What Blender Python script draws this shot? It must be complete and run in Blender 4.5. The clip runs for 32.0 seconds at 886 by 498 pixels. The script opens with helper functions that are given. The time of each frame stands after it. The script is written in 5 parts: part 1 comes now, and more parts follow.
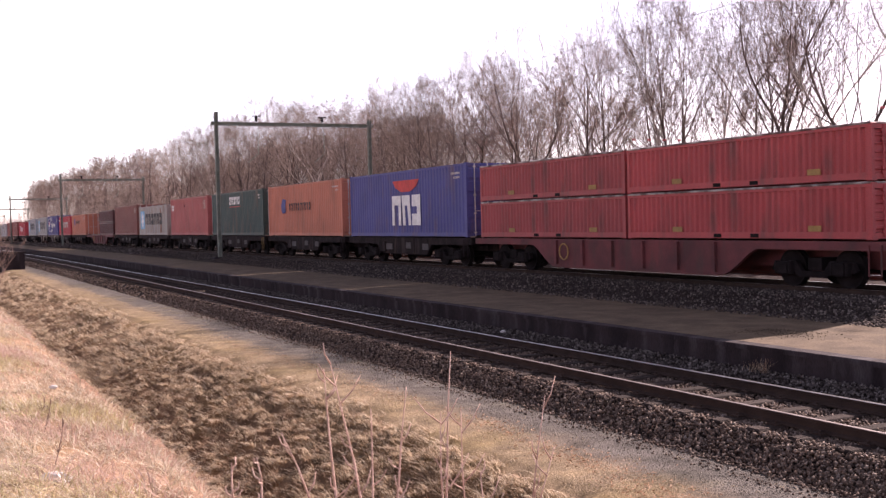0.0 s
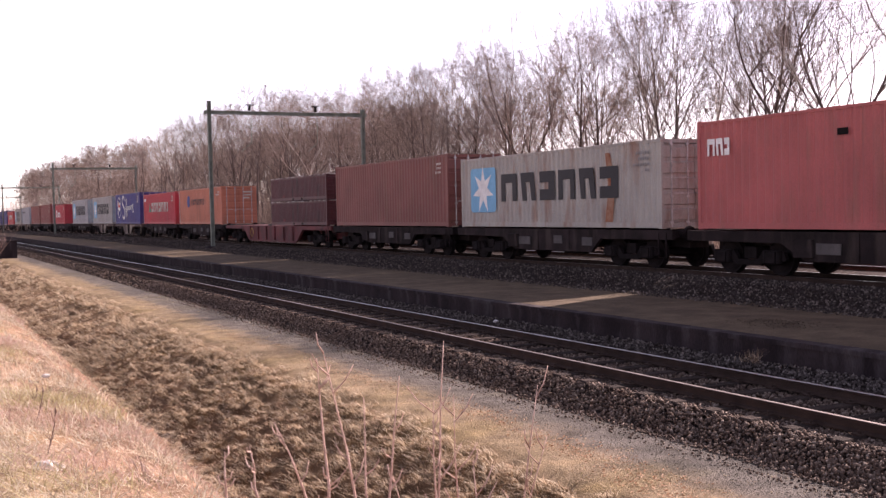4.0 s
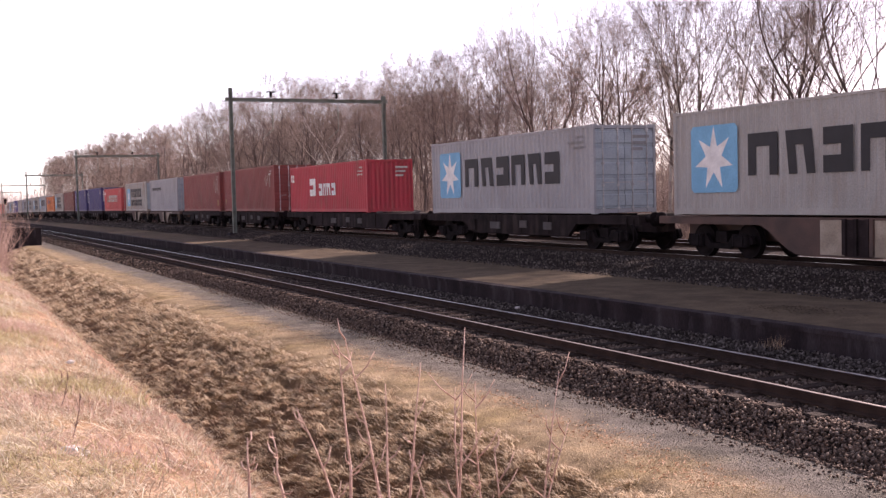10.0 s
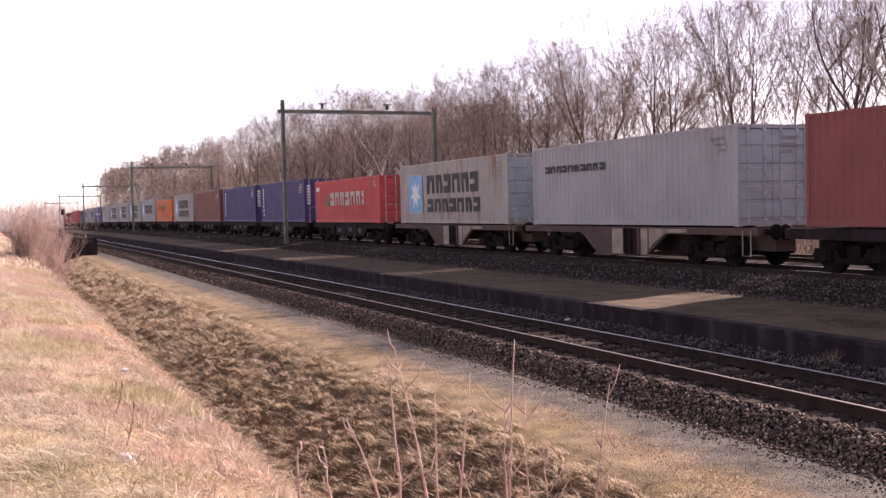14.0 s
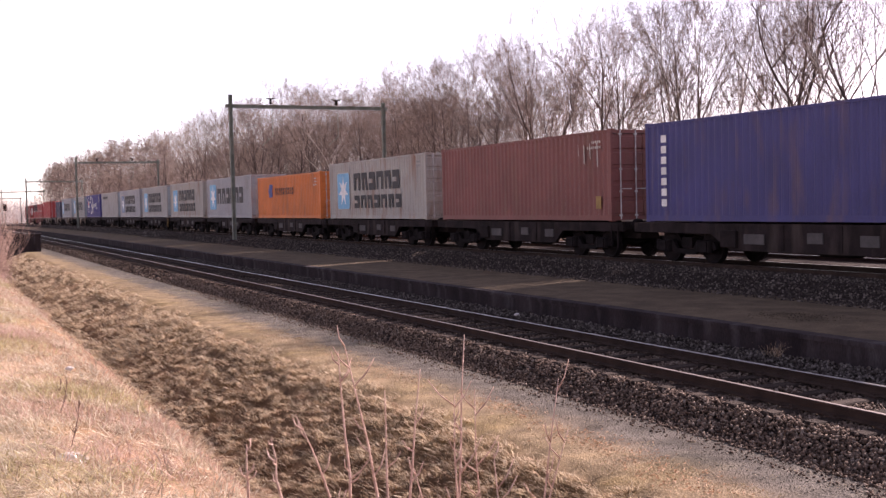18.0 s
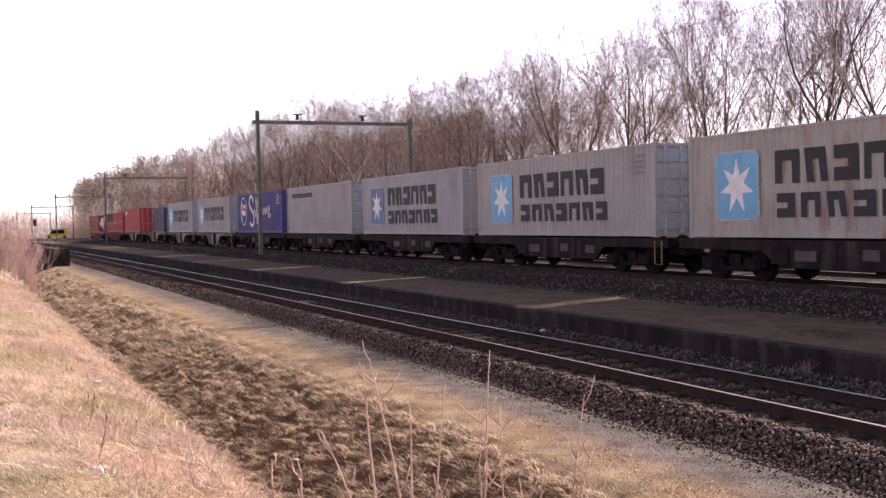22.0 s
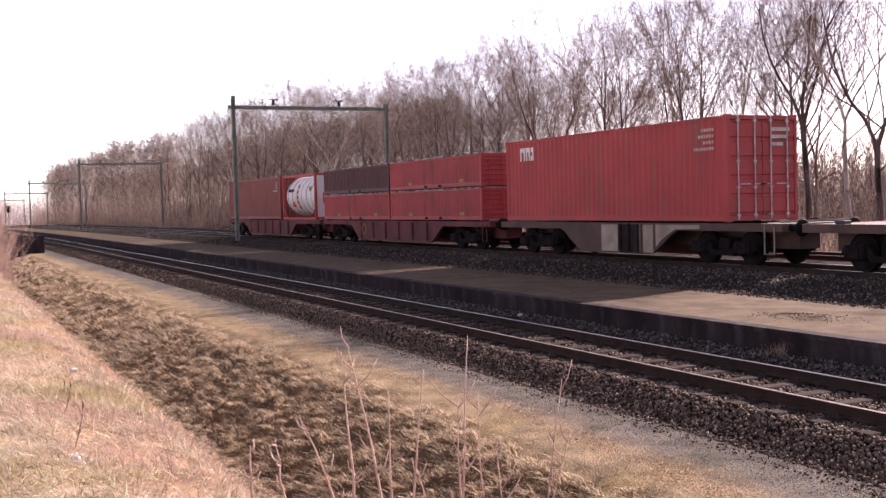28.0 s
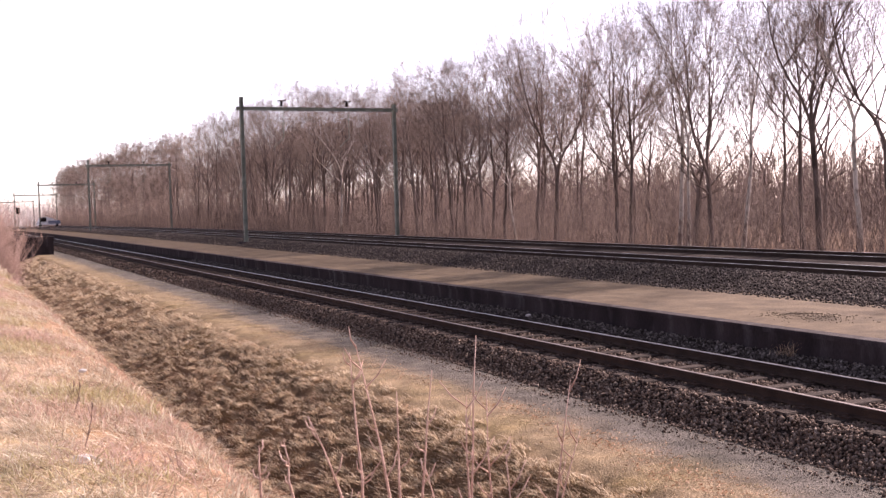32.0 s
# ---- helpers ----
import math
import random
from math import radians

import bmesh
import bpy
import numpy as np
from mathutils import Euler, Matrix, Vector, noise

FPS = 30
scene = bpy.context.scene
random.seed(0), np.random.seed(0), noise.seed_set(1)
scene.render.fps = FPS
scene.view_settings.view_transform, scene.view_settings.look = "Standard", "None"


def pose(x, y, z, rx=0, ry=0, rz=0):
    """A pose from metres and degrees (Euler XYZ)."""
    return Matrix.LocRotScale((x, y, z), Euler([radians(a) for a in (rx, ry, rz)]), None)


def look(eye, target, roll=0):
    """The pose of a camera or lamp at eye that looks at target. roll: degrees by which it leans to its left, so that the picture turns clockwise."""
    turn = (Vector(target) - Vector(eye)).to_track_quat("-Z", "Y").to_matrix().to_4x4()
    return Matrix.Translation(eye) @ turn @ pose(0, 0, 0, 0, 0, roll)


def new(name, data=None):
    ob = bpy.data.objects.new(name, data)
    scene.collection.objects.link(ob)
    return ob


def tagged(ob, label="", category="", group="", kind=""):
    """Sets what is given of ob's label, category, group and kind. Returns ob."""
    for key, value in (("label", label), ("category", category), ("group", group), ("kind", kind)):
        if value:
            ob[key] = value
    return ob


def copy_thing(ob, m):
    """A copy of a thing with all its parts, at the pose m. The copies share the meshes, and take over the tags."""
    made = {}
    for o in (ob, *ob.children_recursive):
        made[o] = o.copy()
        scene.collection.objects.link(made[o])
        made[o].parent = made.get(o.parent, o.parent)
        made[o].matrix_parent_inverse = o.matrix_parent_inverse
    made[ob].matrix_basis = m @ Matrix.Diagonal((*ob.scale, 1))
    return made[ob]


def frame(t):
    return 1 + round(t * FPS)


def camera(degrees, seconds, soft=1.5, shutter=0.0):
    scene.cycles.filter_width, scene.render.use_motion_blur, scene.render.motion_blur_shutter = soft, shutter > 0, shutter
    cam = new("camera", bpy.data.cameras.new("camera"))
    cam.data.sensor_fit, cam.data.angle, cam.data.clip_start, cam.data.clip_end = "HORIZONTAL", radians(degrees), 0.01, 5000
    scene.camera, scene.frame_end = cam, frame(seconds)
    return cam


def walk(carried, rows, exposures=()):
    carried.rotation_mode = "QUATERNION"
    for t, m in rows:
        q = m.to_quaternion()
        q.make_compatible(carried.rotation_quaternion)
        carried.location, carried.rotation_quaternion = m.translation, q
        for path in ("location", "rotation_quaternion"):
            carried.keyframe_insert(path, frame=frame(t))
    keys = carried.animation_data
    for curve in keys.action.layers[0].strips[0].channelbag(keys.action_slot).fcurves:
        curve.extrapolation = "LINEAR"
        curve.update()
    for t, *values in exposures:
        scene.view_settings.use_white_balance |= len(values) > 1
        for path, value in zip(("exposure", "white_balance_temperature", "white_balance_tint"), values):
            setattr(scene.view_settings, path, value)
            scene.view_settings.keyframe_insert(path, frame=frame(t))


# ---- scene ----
# World: x across the tracks, y along them, z up from the head of the near rails.
SECONDS = 32.0
EYE = (0.0, 0.0, 2.663)
cam = camera(44.8, SECONDS, soft=1.4)
# seconds, turn to the right of the track's direction, tilt up, lean
LOOKS = [
    (0, 26.310, -1.560, 1.440),
    (0.5, 26.275, -1.720, 1.474),
    (1, 26.349, -1.647, 1.382),
    (1.5, 26.377, -1.794, 1.359),
    (2, 26.358, -1.852, 1.370),
    (2.5, 26.343, -1.989, 1.416),
    (3, 26.460, -2.012, 1.415),
    (3.5, 26.674, -1.992, 1.267),
    (5.5, 26.226, -2.732, 1.588),
    (6, 26.013, -2.789, 1.678),
    (6.5, 25.831, -2.793, 1.655),
    (7, 25.666, -3.014, 1.699),
    (7.5, 25.860, -2.721, 1.602),
    (8, 26.054, -2.553, 1.447),
    (8.5, 25.783, -2.680, 1.458),
    (9, 25.317, -2.636, 1.275),
    (9.5, 25.230, -2.723, 1.323),
    (10, 25.511, -2.811, 1.428),
    (10.5, 25.308, -2.464, 1.596),
    (11, 24.931, -2.190, 1.664),
    (11.5, 24.463, -2.285, 1.779),
    (12, 23.437, -2.449, 1.612),
    (12.5, 22.955, -2.211, 1.529),
    (13, 22.740, -2.324, 1.465),
    (13.5, 22.801, -2.253, 1.385),
    (15.5, 23.340, -1.946, 1.307),
    (16, 24.232, -2.075, 1.299),
    (16.5, 24.816, -1.986, 1.267),
    (17, 24.782, -2.074, 1.229),
    (17.5, 24.894, -1.942, 1.247),
    (18, 25.542, -2.453, 1.369),
    (18.5, 25.422, -2.616, 1.452),
    (19, 25.459, -2.414, 1.440),
    (19.5, 24.924, -2.000, 1.468),
    (20, 24.486, -1.623, 1.296),
    (20.5, 24.138, -1.517, 1.331),
    (21, 24.149, -1.616, 1.337),
    (21.5, 24.157, -1.498, 1.273),
    (22, 24.196, -1.594, 1.292),
    (22.5, 24.130, -1.756, 1.360),
    (23, 24.093, -1.709, 1.345),
    (23.5, 24.211, -1.618, 1.395),
    (24, 24.273, -1.563, 1.262),
    (24.5, 24.265, -1.760, 1.332),
    (25, 24.655, -2.178, 1.343),
    (25.5, 25.736, -2.502, 1.423),
    (26, 25.623, -2.472, 1.407),
    (26.5, 25.471, -2.611, 1.543),
    (28.5, 25.359, -2.384, 1.528),
    (29, 25.348, -2.484, 1.592),
    (29.5, 25.212, -2.496, 1.650),
    (30, 25.101, -2.431, 1.696),
    (30.5, 25.248, -2.434, 1.716),
    (31, 25.252, -2.581, 1.713),
    (31.5, 25.123, -2.739, 1.707),
    (32, 24.947, -2.379, 1.666),
]


def camera_pose(turn, tilt, lean):
    a, b = radians(turn), radians(tilt)
    way = Vector((math.sin(a) * math.cos(b), math.cos(a) * math.cos(b), math.sin(b)))
    return look(EYE, Vector(EYE) + way, -lean)


EXPOSURE, KELVIN, TINT = 1.52, 6850, 36.0
walk(cam, [(t, camera_pose(a, b, c)) for t, a, b, c in LOOKS], exposures=((0.0, EXPOSURE, KELVIN, TINT), (SECONDS, EXPOSURE, KELVIN, TINT)))

# ---- light ----
SUN_WAY = Vector((1.0, 0.36, 0.58))  # towards the sun, 29 degrees up
world = bpy.data.worlds.new("sky")
scene.world = world
world.use_nodes = True
sky = world.node_tree.nodes.new("ShaderNodeTexSky")
sky.sky_type = "NISHITA"
sky.sun_disc = False
sky.sun_elevation = math.asin(SUN_WAY.normalized().z)
sky.sun_rotation = math.atan2(SUN_WAY.x, SUN_WAY.y)
sky.air_density, sky.dust_density, sky.ozone_density = 0.8, 1.0, 0.0
sky.altitude = 800
back = world.node_tree.nodes["Background"]
back.inputs["Strength"].default_value = 0.088
haze = world.node_tree.nodes.new("ShaderNodeHueSaturation")  # a thin white haze takes the blue out of the sky
haze.inputs["Saturation"].default_value = 0.55
world.node_tree.links.new(sky.outputs["Color"], haze.inputs["Color"])
world.node_tree.links.new(haze.outputs["Color"], back.inputs["Color"])
sun_data = bpy.data.lights.new("sun", "SUN")
sun_data.energy, sun_data.angle, sun_data.color = 5.0, radians(0.6), (1.0, 0.93, 0.82)
sun = new("sun", sun_data)
sun.matrix_world = look((60, 30, 60), Vector((60, 30, 60)) - SUN_WAY)


# ---- materials ----
def material(name, colour, second=None, rough=0.75, metal=0.0, scale=6.0, fine=60.0, bump=0.25, mix=(0.35, 0.65), stretch=(1, 1, 1), varied=0.0, depth=0.02, grime=None, gloss=0.4):
    """Two-scale noise between two colours, fine relief, and some change from object to object."""
    m = bpy.data.materials.new(name)
    m.use_nodes = True
    n, l = m.node_tree.nodes, m.node_tree.links
    bsdf = n["Principled BSDF"]
    bsdf.inputs["Roughness"].default_value, bsdf.inputs["Metallic"].default_value = rough, metal
    bsdf.inputs["Specular IOR Level"].default_value = gloss if rough < 0.8 else 0.05
    second = second or tuple(c * 0.7 for c in colour)
    place = n.new("ShaderNodeTexCoord")
    warp = n.new("ShaderNodeMapping")
    warp.inputs["Scale"].default_value = stretch
    l.new(place.outputs["Object"], warp.inputs["Vector"])
    coarse = n.new("ShaderNodeTexNoise")
    coarse.inputs["Scale"].default_value, coarse.inputs["Detail"].default_value = scale, 6
    l.new(warp.outputs["Vector"], coarse.inputs["Vector"])
    ramp = n.new("ShaderNodeValToRGB")
    ramp.color_ramp.elements[0].position, ramp.color_ramp.elements[1].position = mix
    ramp.color_ramp.elements[0].color, ramp.color_ramp.elements[1].color = (*second, 1), (*colour, 1)
    l.new(coarse.outputs["Fac"], ramp.inputs["Fac"])
    grain = n.new("ShaderNodeTexNoise")
    grain.inputs["Scale"].default_value, grain.inputs["Detail"].default_value = fine, 3
    l.new(warp.outputs["Vector"], grain.inputs["Vector"])
    speck = n.new("ShaderNodeMapRange")
    speck.inputs["From Min"].default_value, speck.inputs["From Max"].default_value = 0.3, 0.7
    speck.inputs["To Min"].default_value, speck.inputs["To Max"].default_value = 0.8, 1.18
    l.new(grain.outputs["Fac"], speck.inputs["Value"])
    out = ramp.outputs["Color"]
    if grime:
        dirt = n.new("ShaderNodeTexNoise")
        dirt.inputs["Scale"].default_value, dirt.inputs["Detail"].default_value = 1.0, 7
        run = n.new("ShaderNodeMapping")
        run.inputs["Scale"].default_value = (2.2, 2.2, 0.5)
        l.new(place.outputs["Object"], run.inputs["Vector"])
        l.new(run.outputs["Vector"], dirt.inputs["Vector"])
        edge = n.new("ShaderNodeMapRange")
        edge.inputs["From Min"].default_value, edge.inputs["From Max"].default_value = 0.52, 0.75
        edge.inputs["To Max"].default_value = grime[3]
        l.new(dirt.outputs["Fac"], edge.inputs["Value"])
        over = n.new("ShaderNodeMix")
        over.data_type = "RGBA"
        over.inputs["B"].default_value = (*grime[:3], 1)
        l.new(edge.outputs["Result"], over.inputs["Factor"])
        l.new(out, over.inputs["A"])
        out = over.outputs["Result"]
    tint = n.new("ShaderNodeHueSaturation")
    l.new(out, tint.inputs["Color"])
    if varied:
        info = n.new("ShaderNodeObjectInfo")
        shift = n.new("ShaderNodeMapRange")
        shift.inputs["To Min"].default_value, shift.inputs["To Max"].default_value = 1 - varied, 1 + varied
        l.new(info.outputs["Random"], shift.inputs["Value"])
        both = n.new("ShaderNodeMath")
        both.operation = "MULTIPLY"
        l.new(shift.outputs["Result"], both.inputs[0])
        l.new(speck.outputs["Result"], both.inputs[1])
        l.new(both.outputs["Value"], tint.inputs["Value"])
    else:
        l.new(speck.outputs["Result"], tint.inputs["Value"])
    l.new(tint.outputs["Color"], bsdf.inputs["Base Color"])
    relief = n.new("ShaderNodeBump")
    relief.inputs["Strength"].default_value, relief.inputs["Distance"].default_value = bump, depth
    l.new(grain.outputs["Fac"], relief.inputs["Height"])
    l.new(relief.outputs["Normal"], bsdf.inputs["Normal"])
    return m


def island_material(name, ramp_colours, rough=0.85, thin=0.0):
    """Loose pieces in one mesh, each with its own colour."""
    m = bpy.data.materials.new(name)
    m.use_nodes = True
    n, l = m.node_tree.nodes, m.node_tree.links
    n["Principled BSDF"].inputs["Roughness"].default_value = rough
    n["Principled BSDF"].inputs["Specular IOR Level"].default_value = 0.06
    geo = n.new("ShaderNodeNewGeometry")
    ramp = n.new("ShaderNodeValToRGB")
    stops = ramp.color_ramp.elements
    while len(stops) < len(ramp_colours):
        stops.new(0.5)
    for i, c in enumerate(ramp_colours):
        stops[i].position, stops[i].color = i / (len(ramp_colours) - 1), (*c, 1)
    l.new(geo.outputs["Random Per Island"], ramp.inputs["Fac"])
    l.new(ramp.outputs["Color"], n["Principled BSDF"].inputs["Base Color"])
    if thin:
        glow = n.new("ShaderNodeBsdfTranslucent")
        l.new(ramp.outputs["Color"], glow.inputs["Color"])
        blend = n.new("ShaderNodeMixShader")
        blend.inputs["Fac"].default_value = thin
        l.new(n["Principled BSDF"].outputs["BSDF"], blend.inputs[1])
        l.new(glow.outputs["BSDF"], blend.inputs[2])
        l.new(blend.outputs["Shader"], n["Material Output"].inputs["Surface"])
    return m


def ground_material():
    """Dry grass on the near bank, brown turf in the ditch, verge, gravel path, ballast bed, forest floor: bands across the tracks with ragged borders."""
    m = bpy.data.materials.new("ground")
    m.use_nodes = True
    n, l = m.node_tree.nodes, m.node_tree.links
    bsdf = n["Principled BSDF"]
    bsdf.inputs["Roughness"].default_value = 0.95
    bsdf.inputs["Specular IOR Level"].default_value = 0.04
    place = n.new("ShaderNodeTexCoord")
    split = n.new("ShaderNodeSeparateXYZ")
    l.new(place.outputs["Object"], split.inputs["Vector"])
    wob = n.new("ShaderNodeTexNoise")
    wob.inputs["Scale"].default_value, wob.inputs["Detail"].default_value = 0.9, 6
    l.new(place.outputs["Object"], wob.inputs["Vector"])
    off = n.new("ShaderNodeMath")
    off.operation = "MULTIPLY_ADD"
    off.inputs[1].default_value = 1.3
    l.new(wob.outputs["Fac"], off.inputs[0])
    l.new(split.outputs["X"], off.inputs[2])
    span = n.new("ShaderNodeMapRange")
    span.inputs["From Min"].default_value, span.inputs["From Max"].default_value = -9.35, 40.65
    l.new(off.outputs["Value"], span.inputs["Value"])
    bands = n.new("ShaderNodeValToRGB")
    stops = [(0.0, (0.42, 0.33, 0.235)), (10.4, (0.42, 0.32, 0.23)), (11.1, (0.30, 0.20, 0.135)), (12.4, (0.17, 0.102, 0.07)), (14.6, (0.16, 0.103, 0.066)), (16.4, (0.19, 0.132, 0.078)), (16.9, (0.235, 0.178, 0.112)), (17.7, (0.205, 0.157, 0.105)), (18.05, (0.155, 0.128, 0.10)), (18.4, (0.115, 0.104, 0.092)), (19.3, (0.098, 0.089, 0.08)), (24, (0.16, 0.13, 0.11)), (37, (0.14, 0.11, 0.08)), (41, (0.17, 0.105, 0.07)), (50, (0.15, 0.095, 0.065))]
    e = bands.color_ramp.elements
    while len(e) < len(stops):
        e.new(0.5)
    for i, (x, c) in enumerate(stops):
        e[i].position, e[i].color = x / 50, (*c, 1)
    l.new(span.outputs["Result"], bands.inputs["Fac"])
    patch = n.new("ShaderNodeTexNoise")
    patch.inputs["Scale"].default_value, patch.inputs["Detail"].default_value = 2.2, 8
    l.new(place.outputs["Object"], patch.inputs["Vector"])
    grain = n.new("ShaderNodeTexNoise")
    grain.inputs["Scale"].default_value, grain.inputs["Detail"].default_value = 45, 4
    l.new(place.outputs["Object"], grain.inputs["Vector"])
    lift = n.new("ShaderNodeMapRange")
    lift.inputs["From Min"].default_value, lift.inputs["From Max"].default_value = 0.3, 0.7
    lift.inputs["To Min"].default_value, lift.inputs["To Max"].default_value = 0.6, 1.3
    l.new(patch.outputs["Fac"], lift.inputs["Value"])
    speck = n.new("ShaderNodeMapRange")
    speck.inputs["From Min"].default_value, speck.inputs["From Max"].default_value = 0.3, 0.7
    speck.inputs["To Min"].default_value, speck.inputs["To Max"].default_value = 0.6, 1.35
    l.new(grain.outputs["Fac"], speck.inputs["Value"])
    both = n.new("ShaderNodeMath")
    both.operation = "MULTIPLY"
    l.new(lift.outputs["Result"], both.inputs[0])
    l.new(speck.outputs["Result"], both.inputs[1])
    tint = n.new("ShaderNodeHueSaturation")
    moss = n.new("ShaderNodeTexNoise")
    moss.inputs["Scale"].default_value, moss.inputs["Detail"].default_value = 0.55, 5
    l.new(place.outputs["Object"], moss.inputs["Vector"])
    where = n.new("ShaderNodeMapRange")
    where.inputs["From Min"].default_value, where.inputs["From Max"].default_value = 0.52, 0.66
    where.inputs["To Max"].default_value = 0.4
    l.new(moss.outputs["Fac"], where.inputs["Value"])
    green = n.new("ShaderNodeMix")
    green.data_type = "RGBA"
    green.blend_type = "MULTIPLY"
    green.inputs["B"].default_value = (0.84, 0.80, 0.44, 1)
    l.new(where.outputs["Result"], green.inputs["Factor"])
    l.new(bands.outputs["Color"], green.inputs["A"])
    l.new(green.outputs["Result"], tint.inputs["Color"])
    l.new(both.outputs["Value"], tint.inputs["Value"])
    l.new(tint.outputs["Color"], bsdf.inputs["Base Color"])
    relief = n.new("ShaderNodeBump")
    relief.inputs["Strength"].default_value, relief.inputs["Distance"].default_value = 0.7, 0.05
    l.new(grain.outputs["Fac"], relief.inputs["Height"])
    l.new(relief.outputs["Normal"], bsdf.inputs["Normal"])
    return m


GROUND = ground_material()
RAIL_SIDE = material("rusty_rail", (0.065, 0.044, 0.036), (0.04, 0.028, 0.024), 0.8, 0.3, 3, 80)
RAIL_TOP = material("polished_rail_head", (0.55, 0.53, 0.52), (0.4, 0.38, 0.37), 0.28, 1.0, 4, 60, 0.05)
RAIL_DULL = material("dull_rail_head", (0.20, 0.165, 0.15), (0.13, 0.10, 0.09), 0.5, 0.6, 4, 60, 0.05)
SLEEPER = material("weathered_sleeper", (0.045, 0.033, 0.028), (0.026, 0.02, 0.018), 0.9, 0, 3, 30, 0.5, stretch=(1, 6, 6), varied=0.25)
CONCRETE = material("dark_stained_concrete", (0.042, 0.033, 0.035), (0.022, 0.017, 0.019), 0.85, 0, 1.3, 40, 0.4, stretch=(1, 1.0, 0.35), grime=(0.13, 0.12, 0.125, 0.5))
DECK = material("worn_platform_paving", (0.128, 0.096, 0.064), (0.084, 0.063, 0.044), 0.92, 0, 1.5, 22, 0.6, mix=(0.36, 0.62), grime=(0.05, 0.039, 0.031, 0.55))
BALLAST = island_material("ballast_stones", [(0.044, 0.030, 0.025), (0.082, 0.058, 0.046), (0.122, 0.087, 0.068), (0.165, 0.123, 0.098), (0.25, 0.205, 0.17)])
WALL_STONE = island_material("grey_foot_stones", [(0.035, 0.028, 0.026), (0.065, 0.054, 0.05), (0.10, 0.085, 0.079), (0.21, 0.185, 0.17)])
BALLAST_FAR = island_material("grey_ballast_stones", [(0.027, 0.021, 0.019), (0.043, 0.034, 0.031), (0.062, 0.05, 0.045), (0.09, 0.073, 0.064), (0.2, 0.17, 0.15)])
BED = material("ballast_bed", (0.042, 0.032, 0.028), (0.024, 0.018, 0.016), 0.95, 0, 9, 26, 1.0, depth=0.06)
STEEL_GREEN = material("weathered_green_grey_mast_paint", (0.22, 0.24, 0.205), (0.14, 0.155, 0.13), 0.7, 0.1, 2, 40, 0.1)
WIRE = material("dark_copper_wire", (0.10, 0.09, 0.085), (0.07, 0.06, 0.06), 0.6, 0.5, 3, 30, 0.0)
BARK = material("grey_brown_bark", (0.175, 0.134, 0.12), (0.088, 0.068, 0.06), 0.95, 0, 2.5, 22, 0.6, stretch=(1, 1, 0.3), varied=0.25)
BIRCH = material("pale_birch_bark", (0.46, 0.41, 0.36), (0.13, 0.10, 0.09), 0.9, 0, 3.5, 22, 0.4, mix=(0.36, 0.5), stretch=(1, 1, 0.7))
TWIG = material("red_brown_twigs", (0.29, 0.228, 0.198), (0.17, 0.132, 0.115), 0.9, 0, 3, 20, 0.0, varied=0.25)
BRUSH = island_material("undergrowth_stems", [(0.08, 0.058, 0.052), (0.135, 0.098, 0.086), (0.19, 0.14, 0.122), (0.26, 0.20, 0.17)])
# Distance haze is painted in: these stems are paler and greyer than BRUSH.
HAZE_BRUSH = island_material("haze_tinted_far_stems", [(0.24, 0.215, 0.215), (0.30, 0.275, 0.275), (0.36, 0.33, 0.33)])
STRAW = island_material("straw_blades", [(0.22, 0.17, 0.12), (0.44, 0.37, 0.275), (0.58, 0.51, 0.395), (0.78, 0.725, 0.61)], thin=0.4)
PINK_STRAW = island_material("reddish_dead_stems", [(0.34, 0.225, 0.185), (0.50, 0.36, 0.30), (0.64, 0.49, 0.415)], thin=0.4)
TURF = island_material("brown_turf_blades", [(0.14, 0.09, 0.065), (0.32, 0.215, 0.145), (0.50, 0.37, 0.255), (0.68, 0.55, 0.40)], thin=0.35)
PALE_TURF = island_material("pale_tussock_blades", [(0.22, 0.16, 0.105), (0.41, 0.315, 0.215), (0.57, 0.47, 0.34), (0.76, 0.665, 0.51)], thin=0.4)
VERGE = island_material("yellowed_verge_blades", [(0.22, 0.155, 0.09), (0.36, 0.265, 0.16), (0.46, 0.37, 0.24), (0.33, 0.285, 0.14)], thin=0.3)
YELLOW_STRAW = island_material("yellow_straw_blades", [(0.25, 0.20, 0.10), (0.44, 0.38, 0.21), (0.60, 0.55, 0.34)], thin=0.4)
FAINT_INK = material("faded_dark_marking", (0.20, 0.19, 0.19), (0.26, 0.25, 0.25), 0.7, 0, 5, 50, 0.05)
WORN_WHITE = material("worn_white_paint", (0.55, 0.51, 0.46), (0.38, 0.33, 0.29), 0.7, 0, 5, 50, 0.05)
SHOOT = material("pale_red_shoots", (0.58, 0.42, 0.36), (0.40, 0.26, 0.21), 0.8, 0, 12, 60, 0.1)
SHRUB = island_material("reddish_shrub_stems", [(0.17, 0.115, 0.098), (0.27, 0.185, 0.16), (0.38, 0.28, 0.24)])
DARK = material("grimy_black_running_gear", (0.021, 0.016, 0.017), (0.011, 0.009, 0.009), 0.8, 0.3, 3, 40, 0.3)
FRAME = material("sooty_wagon_frame", (0.034, 0.025, 0.026), (0.018, 0.014, 0.014), 0.8, 0.1, 1.5, 40, 0.3, varied=0.2, grime=(0.10, 0.078, 0.068, 0.5))
RED_FRAME = material("faded_red_wagon_frame", (0.15, 0.034, 0.036), (0.075, 0.023, 0.024), 0.75, 0.0, 1.2, 40, 0.3, grime=(0.06, 0.035, 0.03, 0.7))
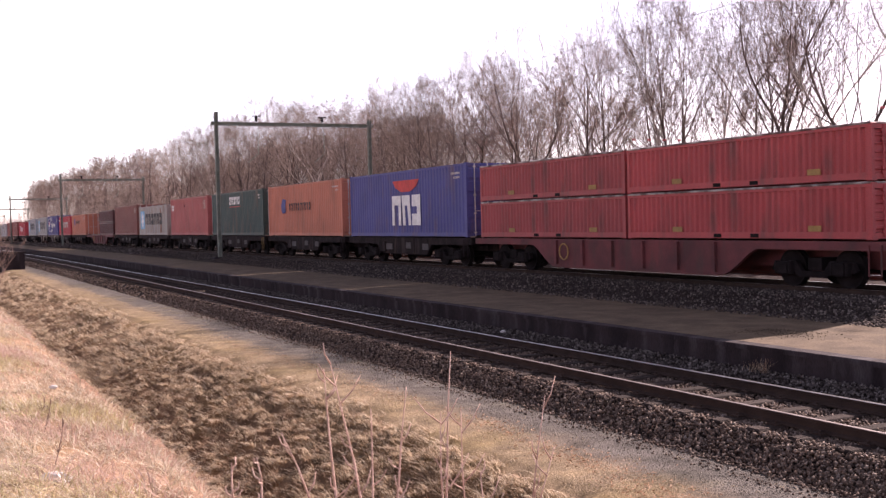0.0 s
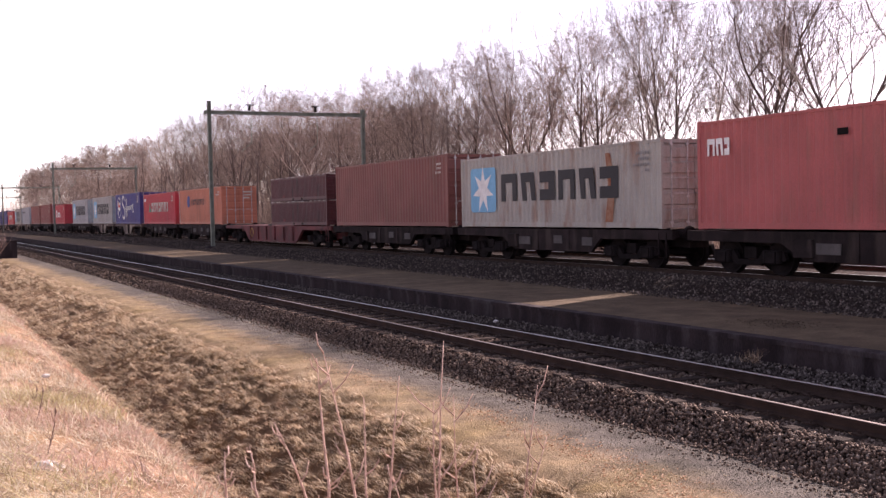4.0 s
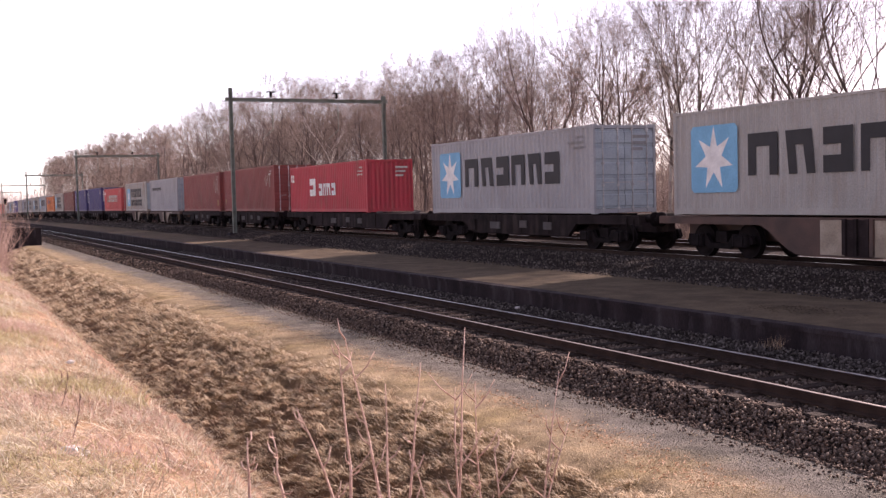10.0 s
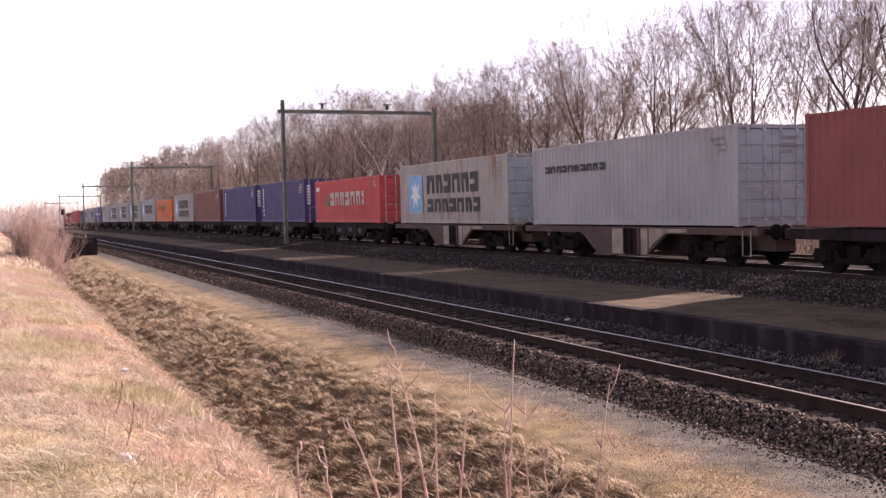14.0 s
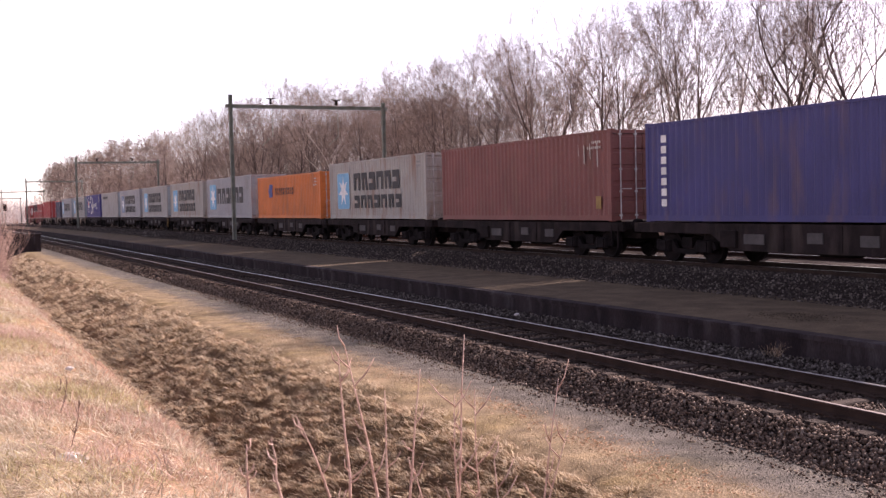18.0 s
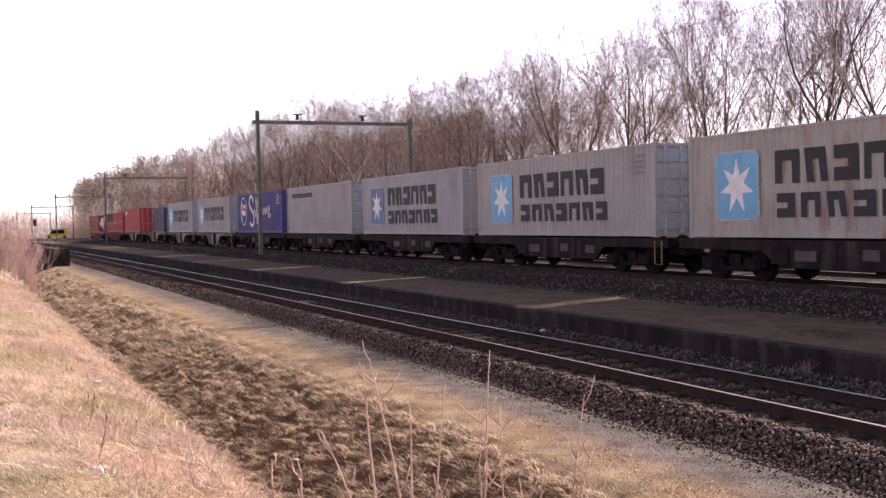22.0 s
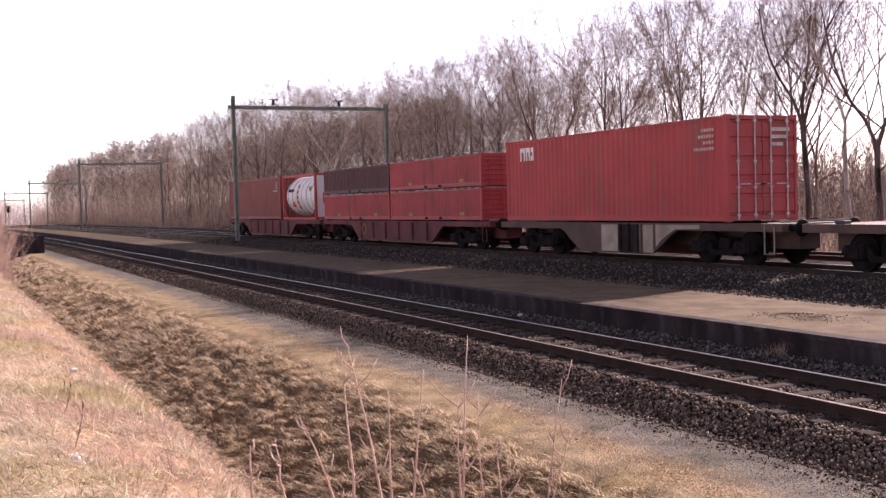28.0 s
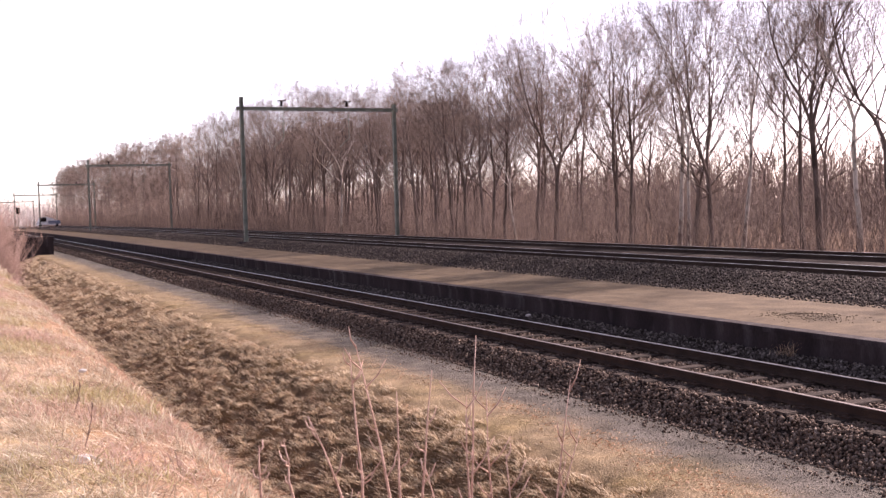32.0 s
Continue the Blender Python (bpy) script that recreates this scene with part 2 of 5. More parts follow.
BROWN_FRAME = material("brown_wagon_frame", (0.105, 0.062, 0.05), (0.06, 0.04, 0.035), 0.75, 0.1, 1.2, 40, 0.3)
GREY_BOX = material("dull_grey_box", (0.085, 0.075, 0.073), (0.05, 0.044, 0.044), 0.75, 0, 3, 40, 0.1)
CREAM = material("dirty_cream_panel", (0.36, 0.30, 0.235), (0.21, 0.165, 0.125), 0.7, 0, 1.5, 40, 0.2)
YELLOW = material("yellow_marking", (0.34, 0.20, 0.06), None, 0.6, 0, 4, 50, 0.05)
WHITE = material("white_paint", (0.78, 0.77, 0.75), (0.62, 0.61, 0.59), 0.6, 0, 3, 50, 0.05)
INK = material("dark_grey_lettering", (0.02, 0.02, 0.024), None, 0.6, 0, 3, 50, 0.05)
NAVY = material("navy_marking", (0.05, 0.06, 0.22), None, 0.6, 0, 3, 50, 0.05)
SKY_BLUE = material("light_blue_panel", (0.16, 0.42, 0.62), (0.13, 0.36, 0.55), 0.6, 0, 2, 50, 0.05)
RED_MARK = material("red_marking", (0.6, 0.05, 0.04), None, 0.6, 0, 3, 50, 0.05)
GREEN_MARK = material("green_marking", (0.03, 0.22, 0.12), None, 0.6, 0, 3, 50, 0.05)
GALV = material("galvanised_rod", (0.50, 0.48, 0.47), (0.3, 0.28, 0.27), 0.5, 0.0, 6, 60, 0.05)
BLUE_PLATE = material("pale_grey_blue_door", (0.36, 0.41, 0.44), (0.28, 0.32, 0.35), 0.65, 0, 1.5, 40, 0.1)


# ---- mesh building ----
class Shape:
    """Collects boxes, tubes and plates into one mesh."""

    def __init__(self):
        self.v, self.f = [], []

    def add(self, verts, faces):
        k = len(self.v)
        self.v += [tuple(p) for p in verts]
        self.f += [tuple(i + k for i in q) for q in faces]
        return self

    def box(self, x0, x1, y0, y1, z0, z1, cut=0.0):
        if cut <= 0:
            p = [(x, y, z) for z in (z0, z1) for y in (y0, y1) for x in (x0, x1)]
            return self.add(p, [(0, 2, 3, 1), (4, 5, 7, 6), (0, 1, 5, 4), (2, 6, 7, 3), (0, 4, 6, 2), (1, 3, 7, 5)])
        rings = []
        for z, c in ((z0, cut), (z0 + cut, 0), (z1 - cut, 0), (z1, cut)):
            rings.append([(x0 + c, y0 + c, z), (x1 - c, y0 + c, z), (x1 - c, y1 - c, z), (x0 + c, y1 - c, z)])
        return self.loft(rings)

    def loft(self, rings, closed=True, caps=True):
        n = len(rings[0])
        faces = []
        for i in range(len(rings) - 1):
            for j in range(n if closed else n - 1):
                a, b = i * n + j, i * n + (j + 1) % n
                faces.append((a, b, b + n, a + n))
        if caps:
            faces += [tuple(range(n))[::-1], tuple(range((len(rings) - 1) * n, len(rings) * n))]
        return self.add([p for r in rings for p in r], faces)

    def tube(self, a, b, r0, r1=None, sides=6, caps=True):
        a, b, r1 = Vector(a), Vector(b), r0 if r1 is None else r1
        d = (b - a).normalized()
        s = d.orthogonal().normalized()
        u = d.cross(s)
        rings = [[c + (s * math.cos(k * math.tau / sides) + u * math.sin(k * math.tau / sides)) * r for k in range(sides)] for c, r in ((a, r0), (b, r1))]
        return self.loft(rings, caps=caps)

    def bend(self, pts, radii, sides=5, ring=False):
        """One continuous bent tube through the points."""
        pts = [Vector(q) for q in pts]
        rings, s = [], None
        for i, c in enumerate(pts):
            d = (pts[min(i + 1, len(pts) - 1)] - pts[max(i - 1, 0)]).normalized() if not ring else (pts[(i + 1) % len(pts)] - pts[i - 1]).normalized()
            s = d.orthogonal() if s is None else s - d * s.dot(d)
            s.normalize()
            u = d.cross(s)
            r = radii[i] if isinstance(radii, (list, tuple)) else radii
            rings.append([c + (s * math.cos(k * math.tau / sides) + u * math.sin(k * math.tau / sides)) * r for k in range(sides)])
        if ring:
            rings.append(rings[0])
        return self.loft(rings, caps=not ring)

    def rod(self, pts, r, sides=5):
        for a, b in zip(pts, pts[1:]):
            self.tube(a, b, r, r, sides)
        return self

    def prism(self, outline, axis, lo, hi):
        """An outline in the plane across an axis ('x': (y, z), 'y': (x, z), 'z': (x, y)), drawn out from lo to hi."""
        put = {"x": lambda p, h: (h, p[0], p[1]), "y": lambda p, h: (p[0], h, p[1]), "z": lambda p, h: (p[0], p[1], h)}[axis]
        return self.loft([[put(p, lo) for p in outline], [put(p, hi) for p in outline]])

    def mesh(self, name, mat, smooth=False):
        me = bpy.data.meshes.new(name)
        me.from_pydata(self.v, [], self.f)
        bm = bmesh.new()
        bm.from_mesh(me)
        bmesh.ops.recalc_face_normals(bm, faces=bm.faces)
        bm.to_mesh(me)
        bm.free()
        for one in mat if isinstance(mat, (list, tuple)) else (mat,):
            me.materials.append(one)
        if smooth:
            me.polygons.foreach_set("use_smooth", [True] * len(me.polygons))
        return me


def part(name, shape, mat, parent=None, label="", smooth=False):
    ob = new(name, shape.mesh(name, mat, smooth) if isinstance(shape, Shape) else shape)
    ob.parent = parent
    return tagged(ob, label)


def soup(name, verts, faces, mat):
    """A mesh from number arrays, for what is too fine to count."""
    me = bpy.data.meshes.new(name)
    verts, faces = np.asarray(verts, np.float32), np.asarray(faces, np.int32)
    k = faces.shape[1]
    me.vertices.add(len(verts))
    me.vertices.foreach_set("co", verts.ravel())
    me.loops.add(faces.size)
    me.loops.foreach_set("vertex_index", faces.ravel())
    me.polygons.add(len(faces))
    me.polygons.foreach_set("loop_start", np.arange(0, faces.size, k, dtype=np.int32))
    me.update(calc_edges=True)
    me.validate()
    me.materials.append(mat)
    return me


# ---- ground ----
PROFILE_X = [-900, -30, -4, 0.4, 1.2, 1.8, 2.4, 3.8, 4.4, 5.2, 6.7, 7.0, 9.0, 12.5, 13.0, 16.8, 18.5, 27.0, 28.5, 31.0, 60, 900]
PROFILE_Z = [0.6, 1.0, 1.06, 1.02, 0.9, 0.72, 0.2, -1.5, -1.55, -1.18, -0.6, -0.52, -0.52, -0.5, -0.2, -0.1, 0.1, 0.2, 0.05, 0.2, 0.4, 1.0]


def dip(y):
    """The line falls away a little in the distance."""
    return -1.6e-5 * max(0.0, min(y, 420.0) - 70.0) ** 2


def ground_z(x, y):
    z = float(np.interp(x, PROFILE_X, PROFILE_Z))
    if -30 < x < 7.2 and abs(y) < 160:
        if 2.3 < x < 6.6:
            z += 0.03 * noise.noise((x * 0.9, y * 0.7, 0)) + 0.075 * noise.noise((x * 3.4, y * 2.6, 4))
            if y < 34:
                z += 0.11 * noise.noise((x * 7.5, y * 5.2, 9))
        else:
            z += 0.02 * noise.noise((x * 0.9, y * 0.7, 0)) + (0.04 if x < 3 else 0.02) * noise.noise((x * 3.4, y * 2.6, 4))
    return z + dip(y)


def build_ground():
    xs = [-900, -300, -100, -40, -20, -12] + list(np.arange(-9, -1, 0.7)) + list(np.arange(-1, 2.2, 0.16)) + list(np.arange(2.2, 7.3, 0.085)) + [7.6, 8.2, 9, 10, 11, 12.4, 13, 16.6, 17.2, 18.5, 22, 25, 27, 28.5, 31, 36, 45, 60, 120, 300, 900]
    ys = [-900, -500, -200, -60, -20] + list(np.arange(-6, 5, 0.4)) + list(np.arange(5, 30, 0.13)) + list(np.arange(30, 70, 0.8)) + [72, 76, 80, 85, 90, 96, 104, 115, 130, 150, 180, 220, 280, 340, 420, 600, 900, 1600, 3000]
    verts = [(x, y, ground_z(x, y)) for y in ys for x in xs]
    n = len(xs)
    faces = [(j * n + i, j * n + i + 1, (j + 1) * n + i + 1, (j + 1) * n + i) for j in range(len(ys) - 1) for i in range(n - 1)]
    me = soup("ground", verts, faces, GROUND)
    me.polygons.foreach_set("use_smooth", [True] * len(me.polygons))
    return tagged(new("ground", me), "dry straw-coloured bank, ditch and verge beside the railway", "ground", kind="structure")


build_ground()


# ---- tracks ----
NEAR, FAR, FARTHER = 11.03, 20.46, 25.0
FAR_RAIL = 0.80
REACH = [-620, -60, 0, 70, 110, 150, 200, 260, 320, 380, 440, 620]


def rail_rings(x, top, profile):
    return [[(x + px, y, top + pz + dip(y)) for px, pz in profile] for y in REACH]


def build_track(name, x, top, label):
    track = tagged(new(name), label, "railway track", kind="structure")
    foot = [(-0.07, -0.16), (0.07, -0.16), (0.07, -0.145), (0.012, -0.12), (0.012, -0.045), (0.036, -0.035), (0.036, -0.004), (-0.036, -0.004), (-0.036, -0.035), (-0.012, -0.045), (-0.012, -0.12), (-0.07, -0.145)]
    head = [(-0.034, -0.004), (0.034, -0.004), (0.026, 0.0), (-0.026, 0.0)]
    for side in (-0.753, 0.753):
        rail = part("rail", Shape().loft(rail_rings(x + side, top, foot)), RAIL_SIDE, track)
        dull = name == "near_track" and side < 0
        part("rail_head", Shape().loft(rail_rings(x + side, top, head)), RAIL_DULL if dull else RAIL_TOP, rail, "dull worn running surface" if dull else "shiny worn running surface")
    return track


near_track = build_track("near_track", NEAR, 0.0, "rusty single track on dark stone ballast")
far_track = build_track("far_track", FAR, FAR_RAIL, "electrified main track on a raised ballast bed")
farther_track = build_track("farther_track", FARTHER, FAR_RAIL, "second electrified main track on a raised ballast bed")


def bed(name, label, outline):
    rings = [[(x, y, z + dip(y)) for x, z in outline] for y in REACH]
    return tagged(part(name, Shape().loft(rings), BED), label, "ballast", kind="structure")


bed("near_ballast_bed", "dark stone ballast bed of the near track", [(9.1, -0.7), (9.25, -0.5), (9.75, -0.25), (11.85, -0.25), (12.3, -0.08), (12.72, 0.0), (12.72, -0.7)])
bed("far_ballast_bed", "raised grey ballast bed of the two main tracks", [(16.75, 0.0), (16.95, 0.42), (18.25, 0.66), (27.2, 0.66), (28.4, 0.2), (28.4, 0.0)])


# ---- platform ----
EDGE, PLATFORM = 12.68, 0.41


def build_platform():
    platform = tagged(new("platform"), "disused low platform with sandy worn paving and a dark concrete wall", "platform", kind="structure")
    ys = [-60, 0, 70, 110, 150, 200, 250]
    deck = [(EDGE + 0.3, PLATFORM - 0.5), (EDGE + 0.3, PLATFORM - 0.004), (14.5, PLATFORM + 0.015), (17.0, PLATFORM), (17.0, PLATFORM - 0.5)]
    part("platform_paving", Shape().loft([[(x, y, z + dip(y)) for x, z in deck] for y in ys]), DECK, platform)
    y = -40.0
    while y < 200:
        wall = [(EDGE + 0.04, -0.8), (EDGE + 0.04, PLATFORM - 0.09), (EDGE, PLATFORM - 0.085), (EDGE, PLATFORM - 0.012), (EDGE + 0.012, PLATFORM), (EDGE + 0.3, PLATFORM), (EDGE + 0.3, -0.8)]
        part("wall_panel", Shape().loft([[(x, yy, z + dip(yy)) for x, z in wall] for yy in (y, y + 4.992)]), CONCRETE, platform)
        y += 5.0
    return platform


build_platform()


# ---- gantries ----
def build_gantry(y, x0=17.8, width=10.6, top=9.2):
    g = tagged(new("overhead_line_gantry"), "green-grey steel portal carrying the overhead line across two tracks", "gantry", "gantries along the line")
    z = dip(y)
    for k, x in enumerate((x0, x0 + width)):
        w, e, i = 0.115, 0.014, 0.01
        section = [(-w, -w), (-w + e, -w), (-w + e, -i), (w - e, -i), (w - e, -w), (w, -w), (w, w), (w - e, w), (w - e, i), (-w + e, i), (-w + e, w), (-w, w)]
        mast = Shape().prism([(x + a, y + b) for a, b in section], "z", z + 0.3, z + top + (0.75 if k == 0 else 0.4))
        part("mast", mast, STEEL_GREEN, g)
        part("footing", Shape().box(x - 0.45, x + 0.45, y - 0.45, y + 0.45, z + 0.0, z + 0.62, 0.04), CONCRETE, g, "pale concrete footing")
    h, f = 0.12, 0.09
    section = [(-f, -h), (f, -h), (f, -h + 0.03), (0.015, -h + 0.03), (0.015, h - 0.03), (f, h - 0.03), (f, h), (-f, h), (-f, h - 0.03), (-0.015, h - 0.03), (-0.015, -h + 0.03), (-f, -h + 0.03)]
    beam = Shape().prism([(y + a, z + top + b) for a, b in section], "x", x0 - 0.35, x0 + width + 0.3)
    part("crossbeam", beam, STEEL_GREEN, g)
    for x in (FAR, FARTHER):
        ins = Shape().tube((x, y, z + top + 0.16), (x, y, z + top + 0.55), 0.05, 0.05, 6)
        for i in range(3):
            ins.tube((x, y, z + top + 0.2 + i * 0.11), (x, y, z + top + 0.26 + i * 0.11), 0.14, 0.09, 8)
        ins.box(x - 0.3, x + 0.3, y - 0.03, y + 0.03, z + top + 0.5, z + top + 0.56)
        part("insulator", ins, DARK, g, "dark stacked insulator")
        arm = Shape().rod([(x + 0.1, y, z + top - 0.15), (x + 0.1, y, z + top - 1.9), (x - 0.6, y, z + top - 2.5)], 0.03)
        part("registration_arm", arm, STEEL_GREEN, g)
    return g


GANTRIES = [-11.6, 68.4, 148.5, 228.5, 308.5, 388.5]
for gy in GANTRIES:
    build_gantry(gy)


def build_wires():
    for x in (FAR, FARTHER):
        s = Shape()
        for a, b in zip(GANTRIES, GANTRIES[1:]):
            pts = []
            for i in range(9):
                u = i / 8
                y = a + (b - a) * u
                pts.append((x, y, dip(y) + 9.75 - 1.4 * 4 * u * (1 - u)))
            s.rod(pts, 0.007, 3)
            s.rod([(x, a, dip(a) + 6.6), (x, b, dip(b) + 6.6)], 0.0065, 3)
            for i in range(1, 8):
                y = a + (b - a) * i / 8
                s.tube((x, y, dip(y) + 6.6), pts[i], 0.004, 0.004, 3)
        tagged(part("overhead_wire", s, WIRE), "thin dark contact and messenger wires hung between gantries", "overhead wire", "overhead wires")


build_wires()


# ---- the train ----
def run(t):
    """Metres that the train has gone since the start."""
    return 16.5 * t + 0.025 * t * t


CARRIED = []  # what rides on the far track: object, place along the train, height over the rails


def rides(ob, along, height):
    CARRIED.append((ob, along, height))
    return ob


W2 = 1.219  # half a container's width
LIFT = 1.16  # loading height over the rails

PAINTS = {}


def paint(name, colour, second=None, grime=(0.16, 0.09, 0.06, 0.5)):
    if name not in PAINTS:
        PAINTS[name] = material(name + "_container_paint", colour, second or tuple(c * 0.8 for c in colour), 0.55, 0.0, 0.7, 40, 0.06, grime=grime)
    return PAINTS[name]


def corrugated(length, z0, z1, x, face, pitch=0.278, depth=0.04):
    """A corrugated side wall in the plane x, waves along y; face is the outward sign."""
    n = max(1, round(length / pitch))
    p = length / n
    line = []
    for i in range(n):
        y = -length / 2 + i * p
        line += [(y, 0), (y + p * 0.26, 0), (y + p * 0.5, depth), (y + p * 0.76, depth)]
    line.append((length / 2, 0))
    s = Shape()
    s.loft([[(x - face * d, y, z0) for y, d in line], [(x - face * d, y, z1) for y, d in line]], closed=False, caps=False)
    return s


def cross_corrugated(z0, z1, y, face, pitch=0.25, depth=0.045):
    n = 9
    w = 2 * W2 - 0.24
    p = w / n
    line = []
    for i in range(n):
        x = -w / 2 + i * p
        line += [(x, 0), (x + p * 0.26, 0), (x + p * 0.5, depth), (x + p * 0.76, depth)]
    line.append((w / 2, 0))
    s = Shape()
    s.loft([[(x, y - face * d, z0) for x, d in line], [(x, y - face * d, z1) for x, d in line]], closed=False, caps=False)
    return s


MESHES = {}


def kept(key, make):
    if key not in MESHES:
        MESHES[key] = make()
    return MESHES[key]


def container(label, along, length, height, colour, front="door", door_colour=None, group="containers on the train", z=0.0, cover=None):
    """A box on the train; its front faces the way it runs (-y)."""
    c = tagged(new("shipping_container"), label, "shipping container", group)
    key = (round(length, 2), round(height, 2), colour.name)
    half = length / 2

    def box_frame():
        s = Shape()
        for sx in (-1, 1):
            for sy in (-1, 1):
                s.box(sx * W2 - 0.09 * (sx > 0), sx * W2 + 0.09 * (sx < 0), sy * half - 0.12 * (sy > 0), sy * half + 0.12 * (sy < 0), 0.1, height - 0.1)
            s.box(sx * W2 - 0.06 * (sx > 0), sx * W2 + 0.06 * (sx < 0), -half + 0.1, half - 0.1, height - 0.10, height - 0.03)
            s.box(sx * W2 - 0.05 * (sx > 0), sx * W2 + 0.05 * (sx < 0), -half + 0.1, half - 0.1, 0.03, 0.19)
        for sy in (-1, 1):
            for z0, z1 in ((0.03, 0.17), (height - 0.14, height - 0.03)):
                s.box(-W2 + 0.1, W2 - 0.1, sy * half - 0.09 * (sy > 0), sy * half + 0.09 * (sy < 0), z0, z1)
        return s.mesh("frame", colour)

    def roof():
        n = round(length / 0.3)
        s = Shape()
        line = []
        for i in range(n):
            y = -half + 0.06 + (length - 0.12) * i / n
            p = (length - 0.12) / n
            line += [(y, 0.0), (y + p * 0.3, 0.0), (y + p * 0.5, 0.02), (y + p * 0.8, 0.02)]
        line.append((half - 0.06, 0.0))
        s.loft([[(x, y, height - 0.04 + d) for y, d in line] for x in (-W2 + 0.04, W2 - 0.04)], closed=False, caps=False)
        return s.mesh("roof", colour)

    part("frame", kept(key + ("frame",), box_frame), None, c)
    for sx in (-1, 1):
        for sy in (-1, 1):
            for z0 in (0.0, height - 0.118):
                k = part("corner_casting", kept((colour.name, "casting"), lambda: Shape().box(-0.082, 0.082, -0.089, 0.089, 0, 0.118, 0.008).mesh("corner_casting", colour)), None, c)
                k.location = (sx * (W2 - 0.08), sy * (half - 0.087), z0)
    part("roof", kept(key + ("roof",), roof), None, c)
    part("floor", kept(key + ("floor",), lambda: Shape().box(-W2 + 0.06, W2 - 0.06, -half + 0.1, half - 0.1, 0.12, 0.17).mesh("floor", DARK)), None, c)
    for sx in (-1, 1):
        part("side_wall", kept(key + ("side", sx), lambda: corrugated(length - 0.22, 0.17, height - 0.08, sx * (W2 - 0.012), sx, *((0.21, 0.06) if height < 2 else (0.278, 0.04))).mesh("side_wall", colour)), None, c)
    part("end_wall", kept(key + ("end", 1), lambda: cross_corrugated(0.15, height - 0.12, half - 0.02, 1).mesh("end_wall", colour)), None, c)
    if front == "wall":
        part("end_wall", kept(key + ("end", -1), lambda: cross_corrugated(0.15, height - 0.12, -half + 0.02, -1).mesh("end_wall", colour)), None, c)
    else:
        dc = door_colour or colour
        for sx in (-1, 1):
            def leaf():
                x0, x1 = sorted((sx * 0.012, sx * (W2 - 0.1)))
                step = (height - 0.35) / 5
                out = [(-half + 0.07, 0.18), (-half + 0.04, 0.18)]
                for k in range(5):
                    z0 = 0.18 + step * k
                    out += [(-half + 0.04, z0 + 0.05), (-half + 0.012, z0 + 0.08), (-half + 0.012, z0 + step - 0.08), (-half + 0.04, z0 + step - 0.05)]
                out += [(-half + 0.04, height - 0.16), (-half + 0.07, height - 0.16)]
                return Shape().prism(out, "x", x0, x1).mesh("door", dc)

            def bar(x):
                s = Shape().tube((x, -half - 0.012, 0.06), (x, -half - 0.012, height - 0.05), 0.022, 0.022, 6)
                for z0 in (0.15, 0.9, 1.6, height - 0.2):
                    s.box(x - 0.05, x + 0.05, -half - 0.03, -half + 0.02, z0, z0 + 0.06)
                s.box(min(x, x + 0.4 * -sx), max(x, x + 0.4 * -sx), -half - 0.035, -half - 0.02, 1.0, 1.03)
                return s.mesh("locking_bar", GALV if height > 2 else dc)

            d = part("door", kept(key + ("door", sx, dc.name), leaf), None, c)
            for x in (sx * 0.28, sx * 0.86):
                part("locking_bar", kept(key + ("bar", x), lambda: bar(x)), None, d, "galvanised locking rod")
    if cover:
        part("cover", Shape().box(-W2 - 0.02, W2 + 0.02, -half + 0.03, half - 0.03, height - 0.03, height + 0.025, 0.02), cover, c, "pale tarpaulin cover")
    rides(c, along, LIFT + z)
    c["size"] = (length, height)
    return c


# Marks stand on the wall that faces the bank, at x = -W2, a few millimetres proud.
FACE = -W2 - 0.004


def plate(parent, name, outline, mat, label="", lift=0.0):
    """A flat painted shape on the side; outline in metres from the wall's front end (towards the rear) and from the floor up."""
    half = parent["size"][0] / 2
    s = Shape().prism([(-half + a, z) for a, z in outline], "x", FACE - lift - 0.003, FACE - lift)
    return part(name, s, mat, parent, label)


def rect(a0, a1, z0, z1):
    return [(a0, z0), (a1, z0), (a1, z1), (a0, z1)]


def lettering(parent, a0, z0, widths, high, mat, gap=0.25, name="letter_block", label=""):
    """A word as plain notched blocks, one a letter, running from the rear end forward as it reads from the bank."""
    half = parent["size"][0] / 2
    slim = 0.27
    forms = [
        [(0, 0), (slim, 0), (slim, 0.68), (1 - slim, 0.68), (1 - slim, 0), (1, 0), (1, 1), (0, 1)],
        [(0, 0), (1, 0), (1, 1), (0, 1), (0, 0.62), (0.6, 0.62), (0.6, 0.38), (0, 0.38)],
        [(0.12, 0), (0.4, 0), (0.33, 0.66), (0.6, 0.66), (0.72, 0), (1, 0), (0.88, 1), (0, 1)],
    ]
    a = a0
    for i, wide in enumerate(widths):
        w = abs(wide) * (1 - gap)
        form = forms[(i * 2 + len(widths)) % 3]
        s = Shape().prism([(-half + a - w * u, z0 + high * v) for u, v in form], "x", FACE - 0.006, FACE - 0.002)
        part(name, s, mat, parent, label)
        a -= abs(wide)


